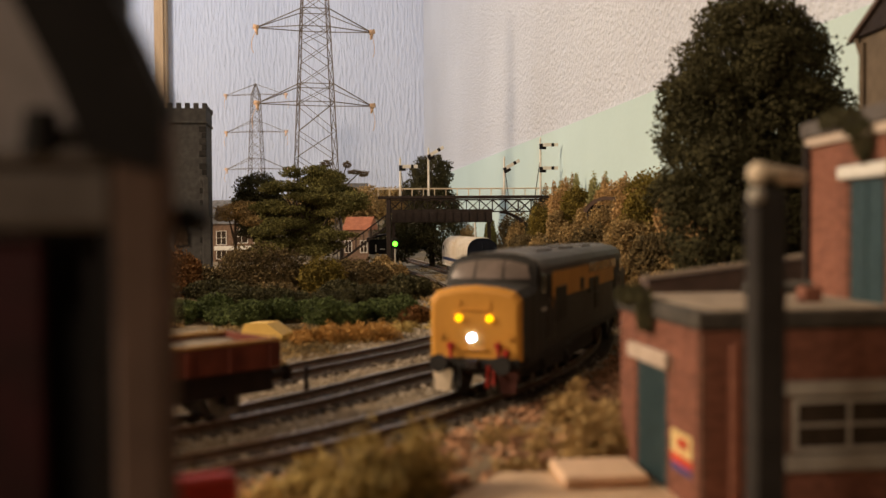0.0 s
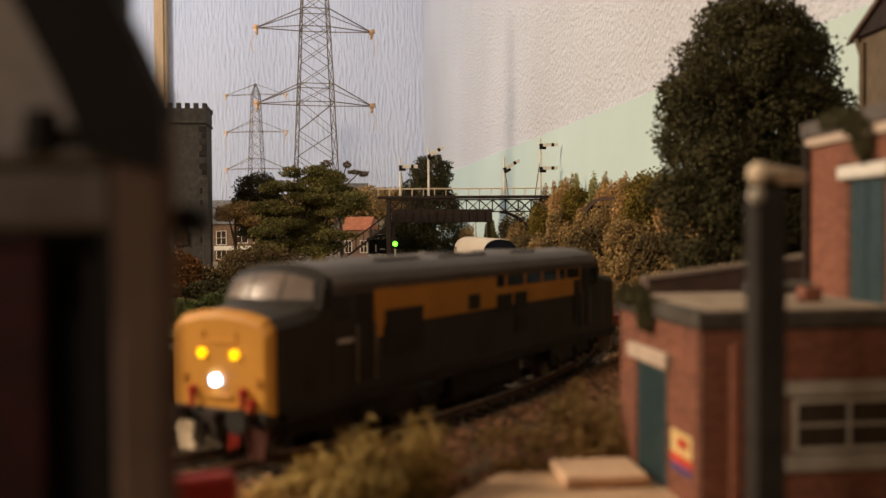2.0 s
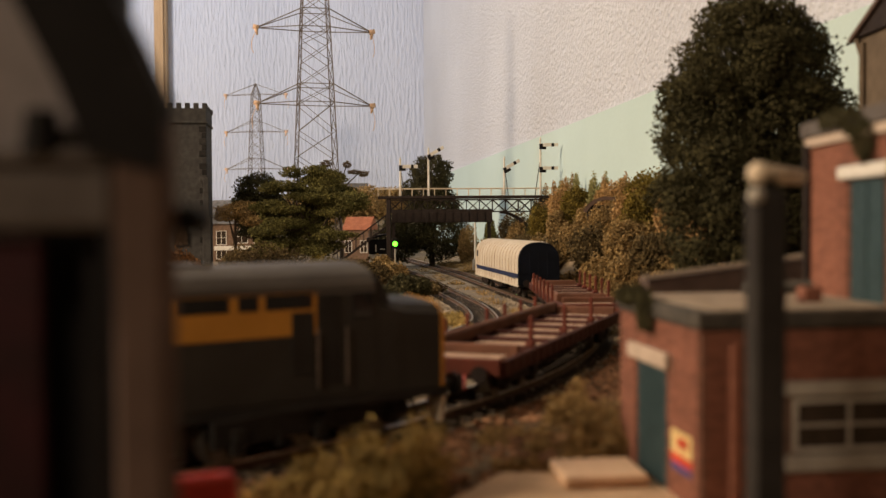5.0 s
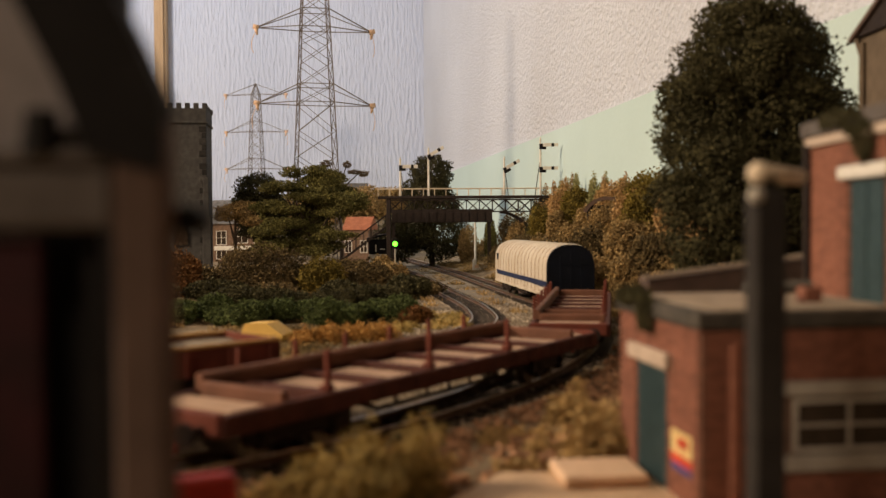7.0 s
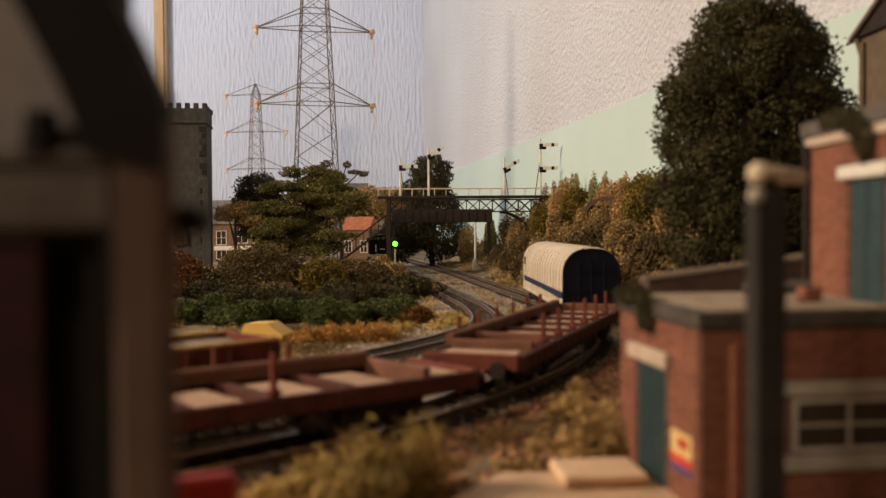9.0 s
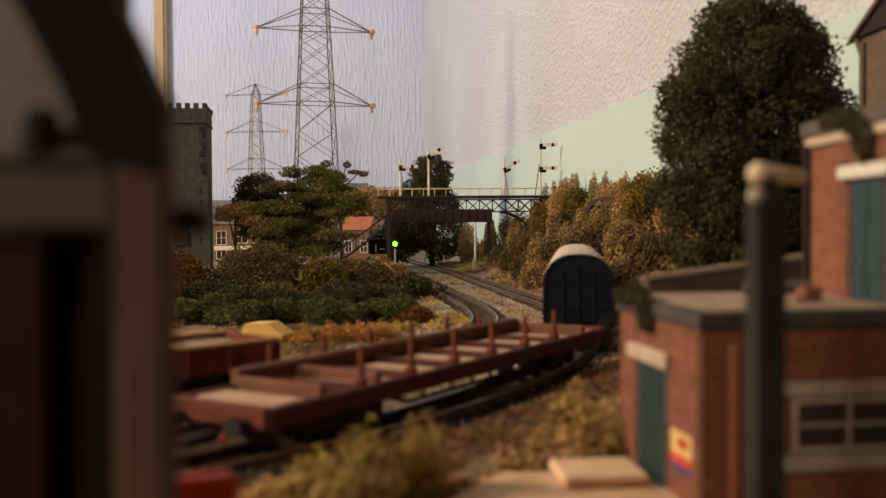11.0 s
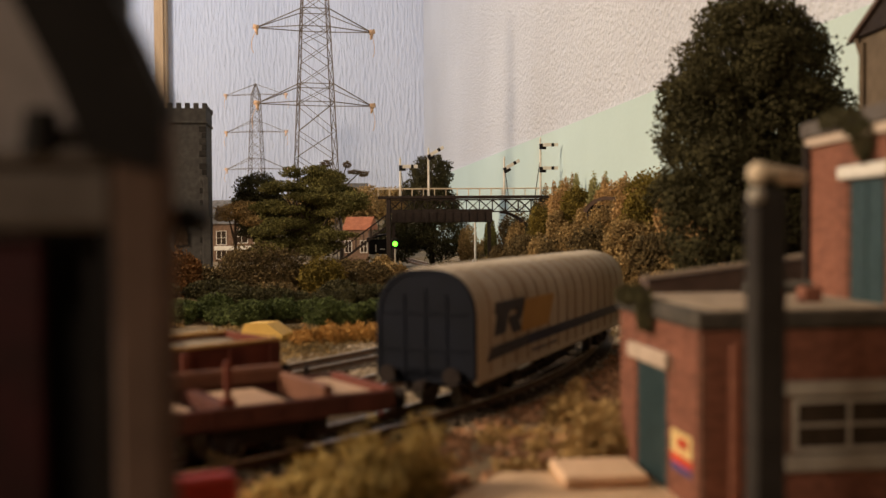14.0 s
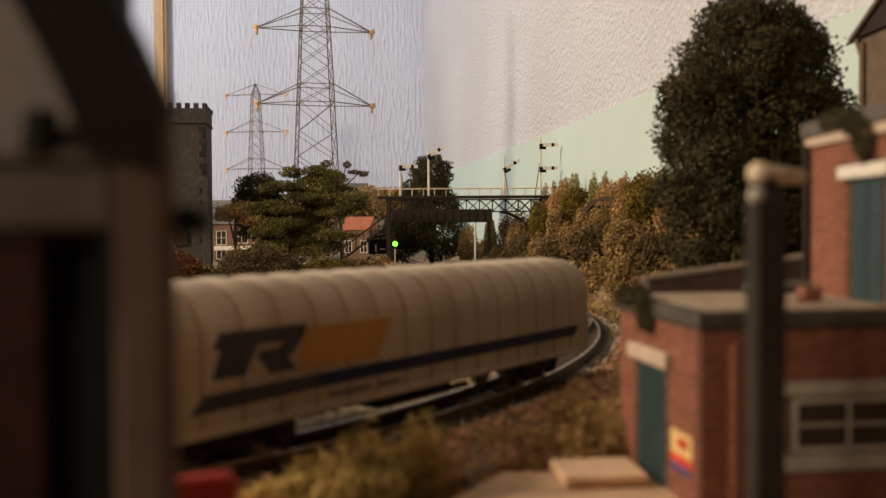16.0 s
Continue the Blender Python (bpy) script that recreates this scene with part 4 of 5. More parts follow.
brick_face(bld, (0, 0), (1, 0), (0, -1), 58, -3, 38.6, [(20, 47.5, 11, 24), (18, 48.5, 7.4, 27.4)], 4, 4)

upper = thing("brick_building", 99, 207, 38, 1.0, label="taller red brick block with teal door above flat roof", category="building")
rect_block("wall", upper, "brick_mortar", .3, 60, .3, 51, 2.6, 47)
coping(upper, -1.6, 61, -1.6, 53, 46, 50.2, 4.0, "shed_grey")
rect_block("coping_band", upper, "lintel_pale", -1.0, .4, -.5, 51.5, 43.6, 46, .2)
d = rect_block("door", upper, "teal_paint", -.25, .5, 8, 24.5, 3, 33.6, label="teal painted door")
rect_block("door_rib", d, "teal_paint", -.5, -.2, 16, 16.6, 4, 33, .05)
rect_block("lintel", upper, "white_paint", -1.8, .6, 4, 29.5, 34.0, 37.2, .4, "white painted lintel")
bm = B(); cyl(bm, (-1.3, 49, 3), (-1.3, 49, 44), .9, n=8)
part("downpipe", bm, "iron_dark", upper)
leaves("ivy", [(-1.8, 15, 43, 1.8, 4, 5), (-1.8, 20, 47, 1.6, 4, 3), (-1.6, 30, 49, 2, 8, 2)], 520, .8, "leaf_dark", upper, 62)
brick_face(upper, (0, 51), (0, -1), (-1, 0), 51, 2.6, 43.4, [(25.5, 44, 2, 33.8), (20.5, 48, 33.8, 37.4)], 6, 5)

shed = thing("brown_shed", 60, 281, -4, -5, label="low dark brown shed with pale roof edge", category="shed")
part("wall", prism(B(), [(0, 0), (46, 0), (46, 55.2), (0, 49)], 0, 22), "shed_post", shed)
part("roof", prism(B(), [(-1.5, 49.4), (47, 56.0), (47, 57.0), (-1.5, 50.3)], -1.5, 3), "roof_felt", shed, "pale grey-cream sloping roof edge")

post = thing("dark_post", 55.4, 165, -4, 3, label="dark square timber post carrying a cream pipe arm", category="post")
rect_block("shaft", post, "post_timber", -2.7, 2.7, -2.7, 2.7, 0, 71, .5)
bm = B(); cyl(bm, (-1.8, -1, 74.0), (21, 35, 75.2), 1.8, 1.6, n=14)
bmesh.ops.create_uvsphere(bm, u_segments=12, v_segments=8, radius=1.95, matrix=Matrix.Translation((-1.6, -1, 74.0)))
part("pipe_arm", bm, "cream_paint", post, "cream painted pipe with round end", True)
bm = B(); bmesh.ops.create_uvsphere(bm, u_segments=12, v_segments=8, radius=1.5, matrix=Matrix.Translation((-2.6, -2.6, 70.2)))
part("knob", bm, "concrete", post, smooth=True)
bm = B(); cyl(bm, (0, 0, 70.5), (0, 0, 74), 1.6, n=8)
part("bracket", bm, "shed_black", post)

pav = loft(B(), [[(14.3, 241, z), (62, 241, z), (62, 176, z), (-20, 176, z)] for z in (-4.5, -.8)])
tagged(link(pav, "pavement", "paving"), "pale warm concrete hardstanding before the brick building", kind="structure")
st = B(); box(st, 0, 20.6, 0, 19, 0, 2.8, .6)
stp = link(st, "doorstep", "step_cream")
stp.matrix_basis = pose(.0283, .2245, -.0008, 0, 0, 5.0)
tagged(stp, "pale cream block used as a doorstep", "step")

# ---- near left: the gable end of a shed ----
gab = thing("gable_shed", -30.6, 100, -4, 0, label="dark model shed gable with grey boards and brown corner post", category="shed")
rect_block("corner_post", gab, "shed_post", -3.2, 2.2, -2, 3, 0, 78, .7, "brown timber corner post")
# near-black inner walls stand in for the shade inside the shed
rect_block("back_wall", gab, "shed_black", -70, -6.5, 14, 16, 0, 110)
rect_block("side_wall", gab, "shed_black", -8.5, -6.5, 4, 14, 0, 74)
rect_block("eaves_beam", gab, "shed_grey", -60, -3.2, -1.2, 2.0, 65.2, 71.8, .8, "grey lintel beam")
rect_block("beam_top", gab, "shed_grey", -60, -3.2, -2.0, 2.0, 71.8, 73.6, .6)
bm = B(); prism(bm, [(-60, 73.6), (-2, 73.6), (-9.0, 82), (-26, 112), (-60, 112)], 2.2, 3.4)
part("gable_board", bm, "gable_board", gab, "weathered pale gable boarding")
bm = B(); prism(bm, [(2.0, 71), (2.3, 78.6), (-.6, 85), (-14, 112), (-24, 112), (-12.6, 89), (-8.2, 80.2), (-5.4, 73)], -3, 1.6)
part("barge_board", bm, "shed_black", gab, "dark sloping barge board")
bm = B(); cyl(bm, (-10.6, -1, 73), (-10.6, -1, 77.5), 2.1, 1.6, n=10)
part("bracket", bm, "shed_black", gab)
bm = B(); cyl(bm, (3.2, 2, 66.2), (3.2, 8, 66.2), 1.6, n=10); cyl(bm, (1.5, 4, 66.2), (4, 4, 66.2), 1.0, n=8)
part("gutter_bracket", bm, "shed_black", gab, smooth=True)
rect_block("door", gab, "shed_door", -19.5, -12.2, 2.4, 4, 0, 64.6, .4, "deep red door edge")
# black sheet filling the opening in place of its deep shade
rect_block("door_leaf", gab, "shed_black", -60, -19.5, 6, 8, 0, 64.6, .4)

bs = thing("buffer_stop", -41, 163, -4, 24, label="red-beamed wooden buffer stop among dry grass", category="buffer stop")
rect_block("beam", bs, "red_paint", -9, 5.5, -2.2, 2.2, 17.6, 23.2, .9, "red painted cross beam")
for x in (-6, 3):
    rect_block("upright", bs, "bark", x - 1.2, x + 1.2, -1, 2, 0, 18, .3)

# ---- open wagon standing on the siding ----
def open_wagon(s_tail):
    ln = 84.0
    x1, y1, _ = line(s_tail, lane(50)(s_tail)); x2, y2, _ = line(s_tail + ln, lane(50)(s_tail + ln))
    rz = math.degrees(math.atan2(y1 - y2, x1 - x2))
    t = thing("open_wagon", x1, y1, 0, rz, label="rust-red open wagon filled with pale ballast", category="wagon")
    for y in (-16, 16):
        bm = B(); box(bm, -ln, 0, y - .6, y + .6, 15.5, 24.2, .2)
        side = part("side", bm, "wagon_red", t)
        for k in range(6):
            x = -4 - k * (ln - 8) / 5
            rect_block("side_rib", side, "wagon_red", x - .8, x + .8, y - 1.5 if y < 0 else y + .5, y - .5 if y < 0 else y + 1.5, 15.6, 23.5, .1)
        bm = B(); box(bm, -ln, 0, y - .9, y + .9, 24.2, 25.2, .2)
        part("top_rail", bm, "van_ochre", t, "rusty ochre top rail")
    for x in (-ln + .6, -.6):
        rect_block("end", t, "wagon_red", x - .6, x + .6, -15.4, 15.4, 15.5, 25, .2)
    rect_block("chassis", t, "iron_dark", -ln + 1, -1, -13.5, 13.5, 7.5, 15.6, .4)
    bm = B()
    g = []
    for i in range(15):
        g.append([bm.verts.new((-ln + 1.2 + (ln - 2.4) * i / 14, -15.3 + 30.6 * j / 8, 22.6 + 1.6 * noise.noise(V(i * .9, j * .8, 4)))) for j in range(9)])
    for a, b in zip(g, g[1:]):
        for j in range(8):
            bm.faces.new((a[j], b[j], b[j + 1], a[j + 1]))
    part("load", bm, "ballast", t, "pale ballast load")
    for x in (-17, -ln + 17):
        w = part("wheelset", axle_mesh(6.2), "steel", t)
        w.matrix_basis = pose(x * MM, 0, .0062, 0, 0, 90)
        for y in (-12.5, 12.5):
            rect_block("axlebox", t, "iron_dark", x - 2, x + 2, y - 1.2, y + 1.2, 4, 9, .3)
    for y in (-11.4, 11.4):
        bm = B(); cyl(bm, (0, y, 12.5), (5, y, 12.5), 1.4, n=10); cyl(bm, (5, y, 12.5), (6, y, 12.5), 2.9, n=14)
        part("buffer", bm, "iron_dark", t)
    return t, rz, (x1, y1)


ow, ow_rz, ow_at = open_wagon(52.0)
bm = B(); loft(bm, [[(-12, y, 0), (12, y, 0), (13, y, 5.5), (3, y, 12), (-10, y, 11.4), (-12.8, y, 5.8)] for y in (-8, 8)])
yb = link(bm, "yellow_block", "yellow_block")
yb.matrix_basis = pose(-.1, .545, -.0045, 0, 0, -16)
tagged(yb, "bright yellow block lying in dry grass", "block")

stake = thing("lineside_stake", -52, 362, -4, 10, label="short dark iron stake between the tracks", category="stake")
rect_block("shaft", stake, "iron_dark", -.9, .9, -.9, .9, 0, 13, .2)

# ---- signal gantry over the lines ----
gy = 1210
gan = thing("signal_gantry", -68, gy, -4, 0, label="dark iron lattice signal gantry with white handrail", category="signal gantry")
G0, G1 = -13.0, 214.0
rect_block("deck", gan, "iron_dark", G0, G1, -9, 9, 99.5, 103, .4)
for x, nm in ((0, "post"), (193, "post")):
    for y in (-6, 6):
        rect_block(nm, gan, "iron_dark", x - 2.6, x + 2.6, y - 1.6, y + 1.6, 0, 99.5, .3)
    bm = B()
    for k in range(5):
        z = 4 + k * 18
        bar(bm, (x, -6, z), (x, 6, z + 18), .8); bar(bm, (x, 6, z), (x, -6, z + 18), .8)
    part("post_lacing", bm, "iron_dark", gan)
for y in (-7, 7):
    bm = B()
    bar(bm, (0, y, 98), (G1 - 2, y, 98), 1.4); bar(bm, (0, y, 83), (G1 - 2, y, 83), 1.6)
    n = 13
    for k in range(n):
        a, b = (G1 - 2) * k / n, (G1 - 2) * (k + 1) / n
        bar(bm, (a, y, 83), (b, y, 98), .9); bar(bm, (a, y, 98), (b, y, 83), .9); bar(bm, (a, y, 83), (a, y, 98), .9)
    part("lattice_girder", bm, "iron_dark", gan)
    bm = B()
    cyl(bm, (G0, y + (2 if y > 0 else -2), 112), (G1, y + (2 if y > 0 else -2), 112), .45, n=6)
    part("handrail", bm, "cream_paint", gan, "cream painted handrail")
    for k in range(17):
        x = G0 + (G1 - G0) * k / 16
        bm = B(); cyl(bm, (x, y + (2 if y > 0 else -2), 103), (x, y + (2 if y > 0 else -2), 112), .35, n=5)
        part("rail_post", bm, "cream_paint", gan)
# curved knee brace at the open end
bm = loft(B(), [[(140 + 42 * a + u, v, 82 - 26 * a * a + u) for u, v in ((-1.3, -1.3), (1.3, -1.3), (1.3, 1.3), (-1.3, 1.3))] for a in [k / 8 for k in range(9)]])
part("knee_brace", bm, "iron_dark", gan)


def semaphore(x, z_top, arm_z, raised, back=False, second=None, lean=False):
    """One signal standing on the gantry deck."""
    s = thing("semaphore_signal", -68 + x, gy - 2, 99, 0, label="white-posted semaphore signal with a %s arm" % ("raised white banded" if raised else "level banded"), category="signal", group="semaphores on the gantry")
    top = z_top - 99
    bm = B(); cyl(bm, (0, 0, 0), (0, 0, top), 1.6, 1.3, n=8)
    part("post", bm, "white_paint", s)
    bm = B(); cyl(bm, (0, 0, top), (0, 0, top + 2.4), .9, .3, n=8)
    part("finial", bm, "white_paint", s)
    bm = B(); bar(bm, (5 if not lean else -7, 0, 0), (.5, 0, top * .72), .9)
    part("stay", bm, "iron_dark", s)
    for az in [arm_z] + ([second] if second else []):
        a = az - 99
        up = math.radians(30 if raised else 0)
        m = Matrix.Rotation(-up, 4, "Y")
        def slab(x0, x1, z0, z1, y0, y1):
            q = B(); box(q, x0, x1, y0, y1, z0, z1, .1)
            r = B(); merge(r, q, Matrix.Translation((0, 0, a)) @ m)
            return r
        arm = part("arm", slab(3, 22, -2.1, 2.1, -2.2, -1.5), "white_paint", s)
        part("band", slab(13.5, 17, -2.15, 2.15, -2.4, -1.4), "shed_black", arm)
        part("spectacle", slab(-1.5, 7, -5.5, 1.5, -2.0, -1.3), "shed_black", s)
        bm = B(); cyl(bm, (1, -1, a - 3.5), (1, -4, a - 3.5), 1.5, n=8)
        part("lamp", bm, "shed_black", s)
    return s


semaphore(15, 146, 136, False)
semaphore(50.5, 158, 149, True)
semaphore(145.5, 146, 132, True)
semaphore(191, 170, 162, False, second=133, lean=True)

ls = thing("colour_light_signal", -59, 1185, -4, 0, label="small colour light signal showing green", category="signal")
bm = B(); cyl(bm, (0, 0, 0), (0, 0, 38), 1.0, n=8)
part("post", bm, "concrete", ls)
rect_block("head", ls, "shed_black", -3.6, 3.6, -1.2, 2, 37, 51, .8)
bm = B(); cyl(bm, (0, -2.0, 43.6), (0, -1.1, 43.6), 3.0, n=20)
part("lens", bm, "glow_green", ls, "lit green signal lens")

# ---- footbridge behind the gantry ----
fb = thing("footbridge", -60, 1330, -4, 0, label="dark iron footbridge with a sloping stair", category="footbridge")
rect_block("girder", fb, "iron_dark", -10, 128, -10, -8, 70, 88, .4)
rect_block("girder", fb, "iron_dark", -10, 128, 8, 10, 70, 88, .4)
rect_block("walkway", fb, "iron_dark", -10, 128, -8, 8, 70, 72)
bm = B()
for k in range(12):
    x = -4 + k * 11
    box(bm, x - .5, x + .5, -10.8, -10, 70, 88)
part("girder_ribs", bm, "iron_dark", fb)
for y in (-8, 8):
    bm = B(); bar(bm, (-8, y, 72), (-92, y, 10), 2.4); bar(bm, (-8, y, 88), (-92, y, 26), 1.2)
    for k in range(9):
        a = k / 8
        bar(bm, (-8 - 84 * a, y, 72 - 62 * a), (-8 - 84 * a, y, 88 - 62 * a), .8)
    part("stair_string", bm, "iron_dark", fb)
for k in range(22):
    a = (k + .5) / 22
    rect_block("tread", fb, "iron_dark", -8 - 84 * a - 2, -8 - 84 * a + 2, -8, 8, 71 - 62 * a, 72 - 62 * a)
for x in (-8, 124, -92):
    rect_block("leg", fb, "iron_dark", x - 2, x + 2, -8, -5, 0, 71 if x > -50 else 12)
    rect_block("leg", fb, "iron_dark", x - 2, x + 2, 5, 8, 0, 71 if x > -50 else 12)


# ---- pylons ----
def pylon(x, y, z0, rz, span, widths, arms, top, w):
    t = thing("electricity_pylon", x, y, z0, rz, label="grey lattice electricity pylon with cream insulators", category="pylon", group="pylons")
    def hw(z):
        return float(np.interp(z, [k[0] for k in widths], [k[1] for k in widths]))
    zs = [0.0]
    while zs[-1] < top:
        step = hw(zs[-1]) * 1.15 + 4
        nxt = zs[-1] + step
        for a in arms:
            for b in (a, a + 26):
                if abs(nxt - b) < step * .55:
                    nxt = b
        zs.append(min(nxt, top))
    for sx in (-1, 1):
        for sy in (-1, 1):
            bm = loft(B(), [[(sx * hw(a) + u * w * .5, sy * hw(a) + v * w * .5, a) for u, v in ((-1, -1), (1, -1), (1, 1), (-1, 1))] for a in zs])
            part("leg", bm, "pylon_grey", t)
    for side in range(4):
        bm = B()
        q = Matrix.Rotation(side * math.pi / 2, 3, "Z")
        for a, b in zip(zs[:-1], zs[1:]):
            A, Bb = hw(a), hw(b)
            p = [q @ V(-A, -A, a), q @ V(A, -A, a), q @ V(Bb, -Bb, b), q @ V(-Bb, -Bb, b)]
            bar(bm, p[0], p[2], w * .55); bar(bm, p[1], p[3], w * .55)
            if any(abs(b - c) < .1 or abs(b - c - 26) < .1 for c in arms):
                bar(bm, p[2], p[3], w * .8)
        part("lattice", bm, "pylon_grey", t)
    for z in arms:
        for sx in (-1, 1):
            tip = V(sx * span, 0, z - 2)
            arm = None
            for sy in (-1, 1):
                for zz in (z, z + 26):
                    bm = B(); bar(bm, (sx * hw(zz), sy * hw(zz), zz), tip, w * .85)
                    arm = part("cross_arm", bm, "pylon_grey", arm or t) if arm is None else part("cross_arm_strut", bm, "pylon_grey", arm)
                    arm = arm if arm.name.startswith("cross_arm") and "strut" not in arm.name else arm.parent
            bm = B()
            cyl(bm, tip + V(-sx * 4, 0, 0), tip + V(sx * 4, 0, 2), 4.0, 3.2, n=9)
            part("insulator", bm, "insulator", arm, "cream moulded insulator", True)
            bm = B(); cyl(bm, tip, tip + V(-sx * 2, 0, -10), 3.0, 1.4, n=8)
            part("insulator", bm, "insulator", arm, "cream moulded insulator", True)
            bm = B()
            r = random.Random(int(z) + sx)
            bend = r.uniform(3, 7)
            pts = [tip + V(sx * bend * math.sin(k / 5 * r.uniform(2.2, 3)), 0, -5 - 31 * k / 5) for k in range(6)]
            for a, b in zip(pts, pts[1:]):
                cyl(bm, a, b, .5, n=5)
            part("cable_tail", bm, "insulator", arm)
    return t


pylon(-184, 1400, -4, 14, 84, [(0, 36), (115, 30), (250, 24.5), (352, 20), (480, 14)], (244, 352), 480, 1.4)
pylon(-483, 2500, 55, -5, 80, [(0, 26), (156, 17), (254, 13.5), (350, 9.5), (378, 1)], (158, 254, 350), 378, 1.3)
tw = thing("church_tower", -362, 1320, -4, 8, label="grey stone church tower with battlements and quoins", category="church tower")
rect_block("wall", tw, "stone", -41, 41, -41, 41, 0, 204)
rect_block("string_course", tw, "stone", -43, 43, -43, 43, 204, 207, .5)
rect_block("parapet", tw, "stone", -41.6, 41.6, -41.6, 41.6, 207, 224)
for k in range(8):
    for a, b in ((-41.6 + k * 11.2, -41.6), (-41.6 + k * 11.2, 37.6)):
        rect_block("merlon", tw, "stone", a, a + 6.4, b, b + 4, 224, 231, .4)
    for a in (-41.6, 37.6):
        if 0 < k < 7:
            rect_block("merlon", tw, "stone", a, a + 4, -41.6 + k * 11.2, -41.6 + k * 11.2 + 6.4, 224, 231, .4)
for k in range(24):
    ww = 9 if k % 2 else 5.5
    rect_block("quoin", tw, "stone_dark" if k % 3 else "stone", 41.3 - ww, 41.7, -41.7, -41.3 + ww, 4 + k * 8.2, 4 + k * 8.2 + 7.4, .3)
rect_block("buttress", tw, "stone", 36, 47, -47, -36, 0, 78, .6)
rect_block("buttress", tw, "stone", 37, 44.5, -44.5, -37, 78, 132, .6)
for z, hh, wd in ((42, 26, 8),):
    prof = [(-wd, z), (wd, z), (wd, z + hh * .6), (wd * .6, z + hh * .85), (0, z + hh), (-wd * .6, z + hh * .85), (-wd, z + hh * .6)]
    out = [(x * 1.25, z - 1.5 + (q - z) * 1.12) for x, q in prof]
    for cx in (8,):
        bm = B(); prism(bm, [(x + cx, q) for x, q in out], -42.2, -40.8)
        wn = part("window", bm, "stone_dark", tw, "pointed lancet window")
        bm = B(); prism(bm, [(x + cx, q) for x, q in prof], -42.6, -41.2)
        part("pane", bm, "window_dark", wn)


def house(x, y, z, rz, w, dp, eave, ridge, wallm, roofm, wins, label, chimney=True):
    t = thing("house", x, y, z, rz, label=label, category="house")
    rect_block("wall", t, wallm, -w / 2, w / 2, 0, dp, 0, eave)
    bm = B()
    a = [bm.verts.new(p) for p in ((-w / 2 - 2, -3, eave - 1), (w / 2 + 2, -3, eave - 1), (w / 2 + 2, dp + 3, eave - 1), (-w / 2 - 2, dp + 3, eave - 1), (-w / 2 - 2, dp / 2, ridge), (w / 2 + 2, dp / 2, ridge))]
    for f in ((0, 1, 5, 4), (2, 3, 4, 5), (0, 4, 3), (1, 2, 5), (3, 2, 1, 0)):
        bm.faces.new([a[i] for i in f])
    roof = part("roof", bm, roofm, t)
    n = 14
    for k in range(n):
        q = k / n
        bm = B()
        y0, z0 = -3 + (dp / 2 + 3) * q, eave - 1 + (ridge - eave + 1) * q
        y1, z1 = -3 + (dp / 2 + 3) * (q + 1 / n), eave - 1 + (ridge - eave + 1) * (q + 1 / n)
        bm.faces.new([bm.verts.new(p) for p in ((-w / 2 - 2.2, y0, z0 + 1.4), (w / 2 + 2.2, y0, z0 + 1.4), (w / 2 + 2.2, y1, z1 + .5), (-w / 2 - 2.2, y1, z1 + .5))])
        bm.faces.new([bm.verts.new(p) for p in ((-w / 2 - 2.2, y0, z0 + .2), (w / 2 + 2.2, y0, z0 + .2), (w / 2 + 2.2, y0, z0 + 1.4), (-w / 2 - 2.2, y0, z0 + 1.4))])
        part("tile_course", bm, roofm, roof)
    for x0, x1, z0, z1, c, r_ in wins:
        sash(t, x0, x1, -.2, z0, z1, c, r_, "white_paint")
    if chimney:
        c = rect_block("chimney", t, wallm, w * .3, w * .3 + 9, dp / 2 - 5, dp / 2 + 5, ridge - 10, ridge + 16, .5)
        bm = B(); cyl(bm, (w * .3 + 4.5, dp / 2, ridge + 16), (w * .3 + 4.5, dp / 2, ridge + 22), 2.2, n=8)
        part("chimney_pot", bm, "tile_red", c)
    return t


mat("house_brick", (0.20, 0.13, 0.09), (0.13, 0.085, 0.06), 0.85, scale=200, fine=1500, vary=0.25)
h1 = house(-380, 1800, -4, 0, 118, 90, 72, 116, "house_brick", "slate", [(-44, -26, 33, 58, 2, 2), (-8, 14, 36, 60, 2, 2), (26, 46, 36, 60, 2, 2), (-44, -26, 6, 22, 2, 1), (26, 46, 8, 24, 2, 1)], "brown brick terraced house with white sash windows", False)
rect_block("bay_band", h1, "white_paint", -48, 34, -3, .5, 22, 30, .5, "white painted bay fascia")
house(-152, 1680, -4, -12, 46, 56, 60, 82, "house_brick", "tile_red", [(-20, -8, 20, 40, 2, 2), (8, 20, 20, 40, 2, 2)], "small house with orange-red tiled roof", False)
house(-232, 2520, 55, 5, 70, 40, 108, 120, "stone", "slate", [(-24, -10, 95, 104, 2, 1), (8, 22, 95, 104, 2, 1)], "grey stone farm building on the far hill", False)
house(-520, 1850, -4, 0, 110, 90, 70, 114, "house_brick", "slate", [(-30, -12, 36, 58, 2, 2)], "brown brick terraced house", False)
hut = thing("signal_hut", -96, 1430, -4, 6, label="small dark timber lineside hut with white base", category="hut")
rect_block("base", hut, "white_paint", -14, 14, -10, 14, 0, 24, .3)
rect_block("cabin", hut, "shed_black", -14.5, 14.5, -10.5, 14.5, 24, 46, .3)
bm = B(); prism(bm, [(-17, 45), (17, 53), (17, 56), (-17, 48)], -14, 18)
part("roof", bm, "shed_black", hut)
rect_block("window", hut, "white_paint", -5, -3.5, -11.2, -10.4, 28, 38); rect_block("window", hut, "white_paint", 2, 9, -11.2, -10.4, 31, 32.2)
pole = thing("white_pole", 47, 1400, -4, 0, label="tall thin white lineside pole", category="pole")
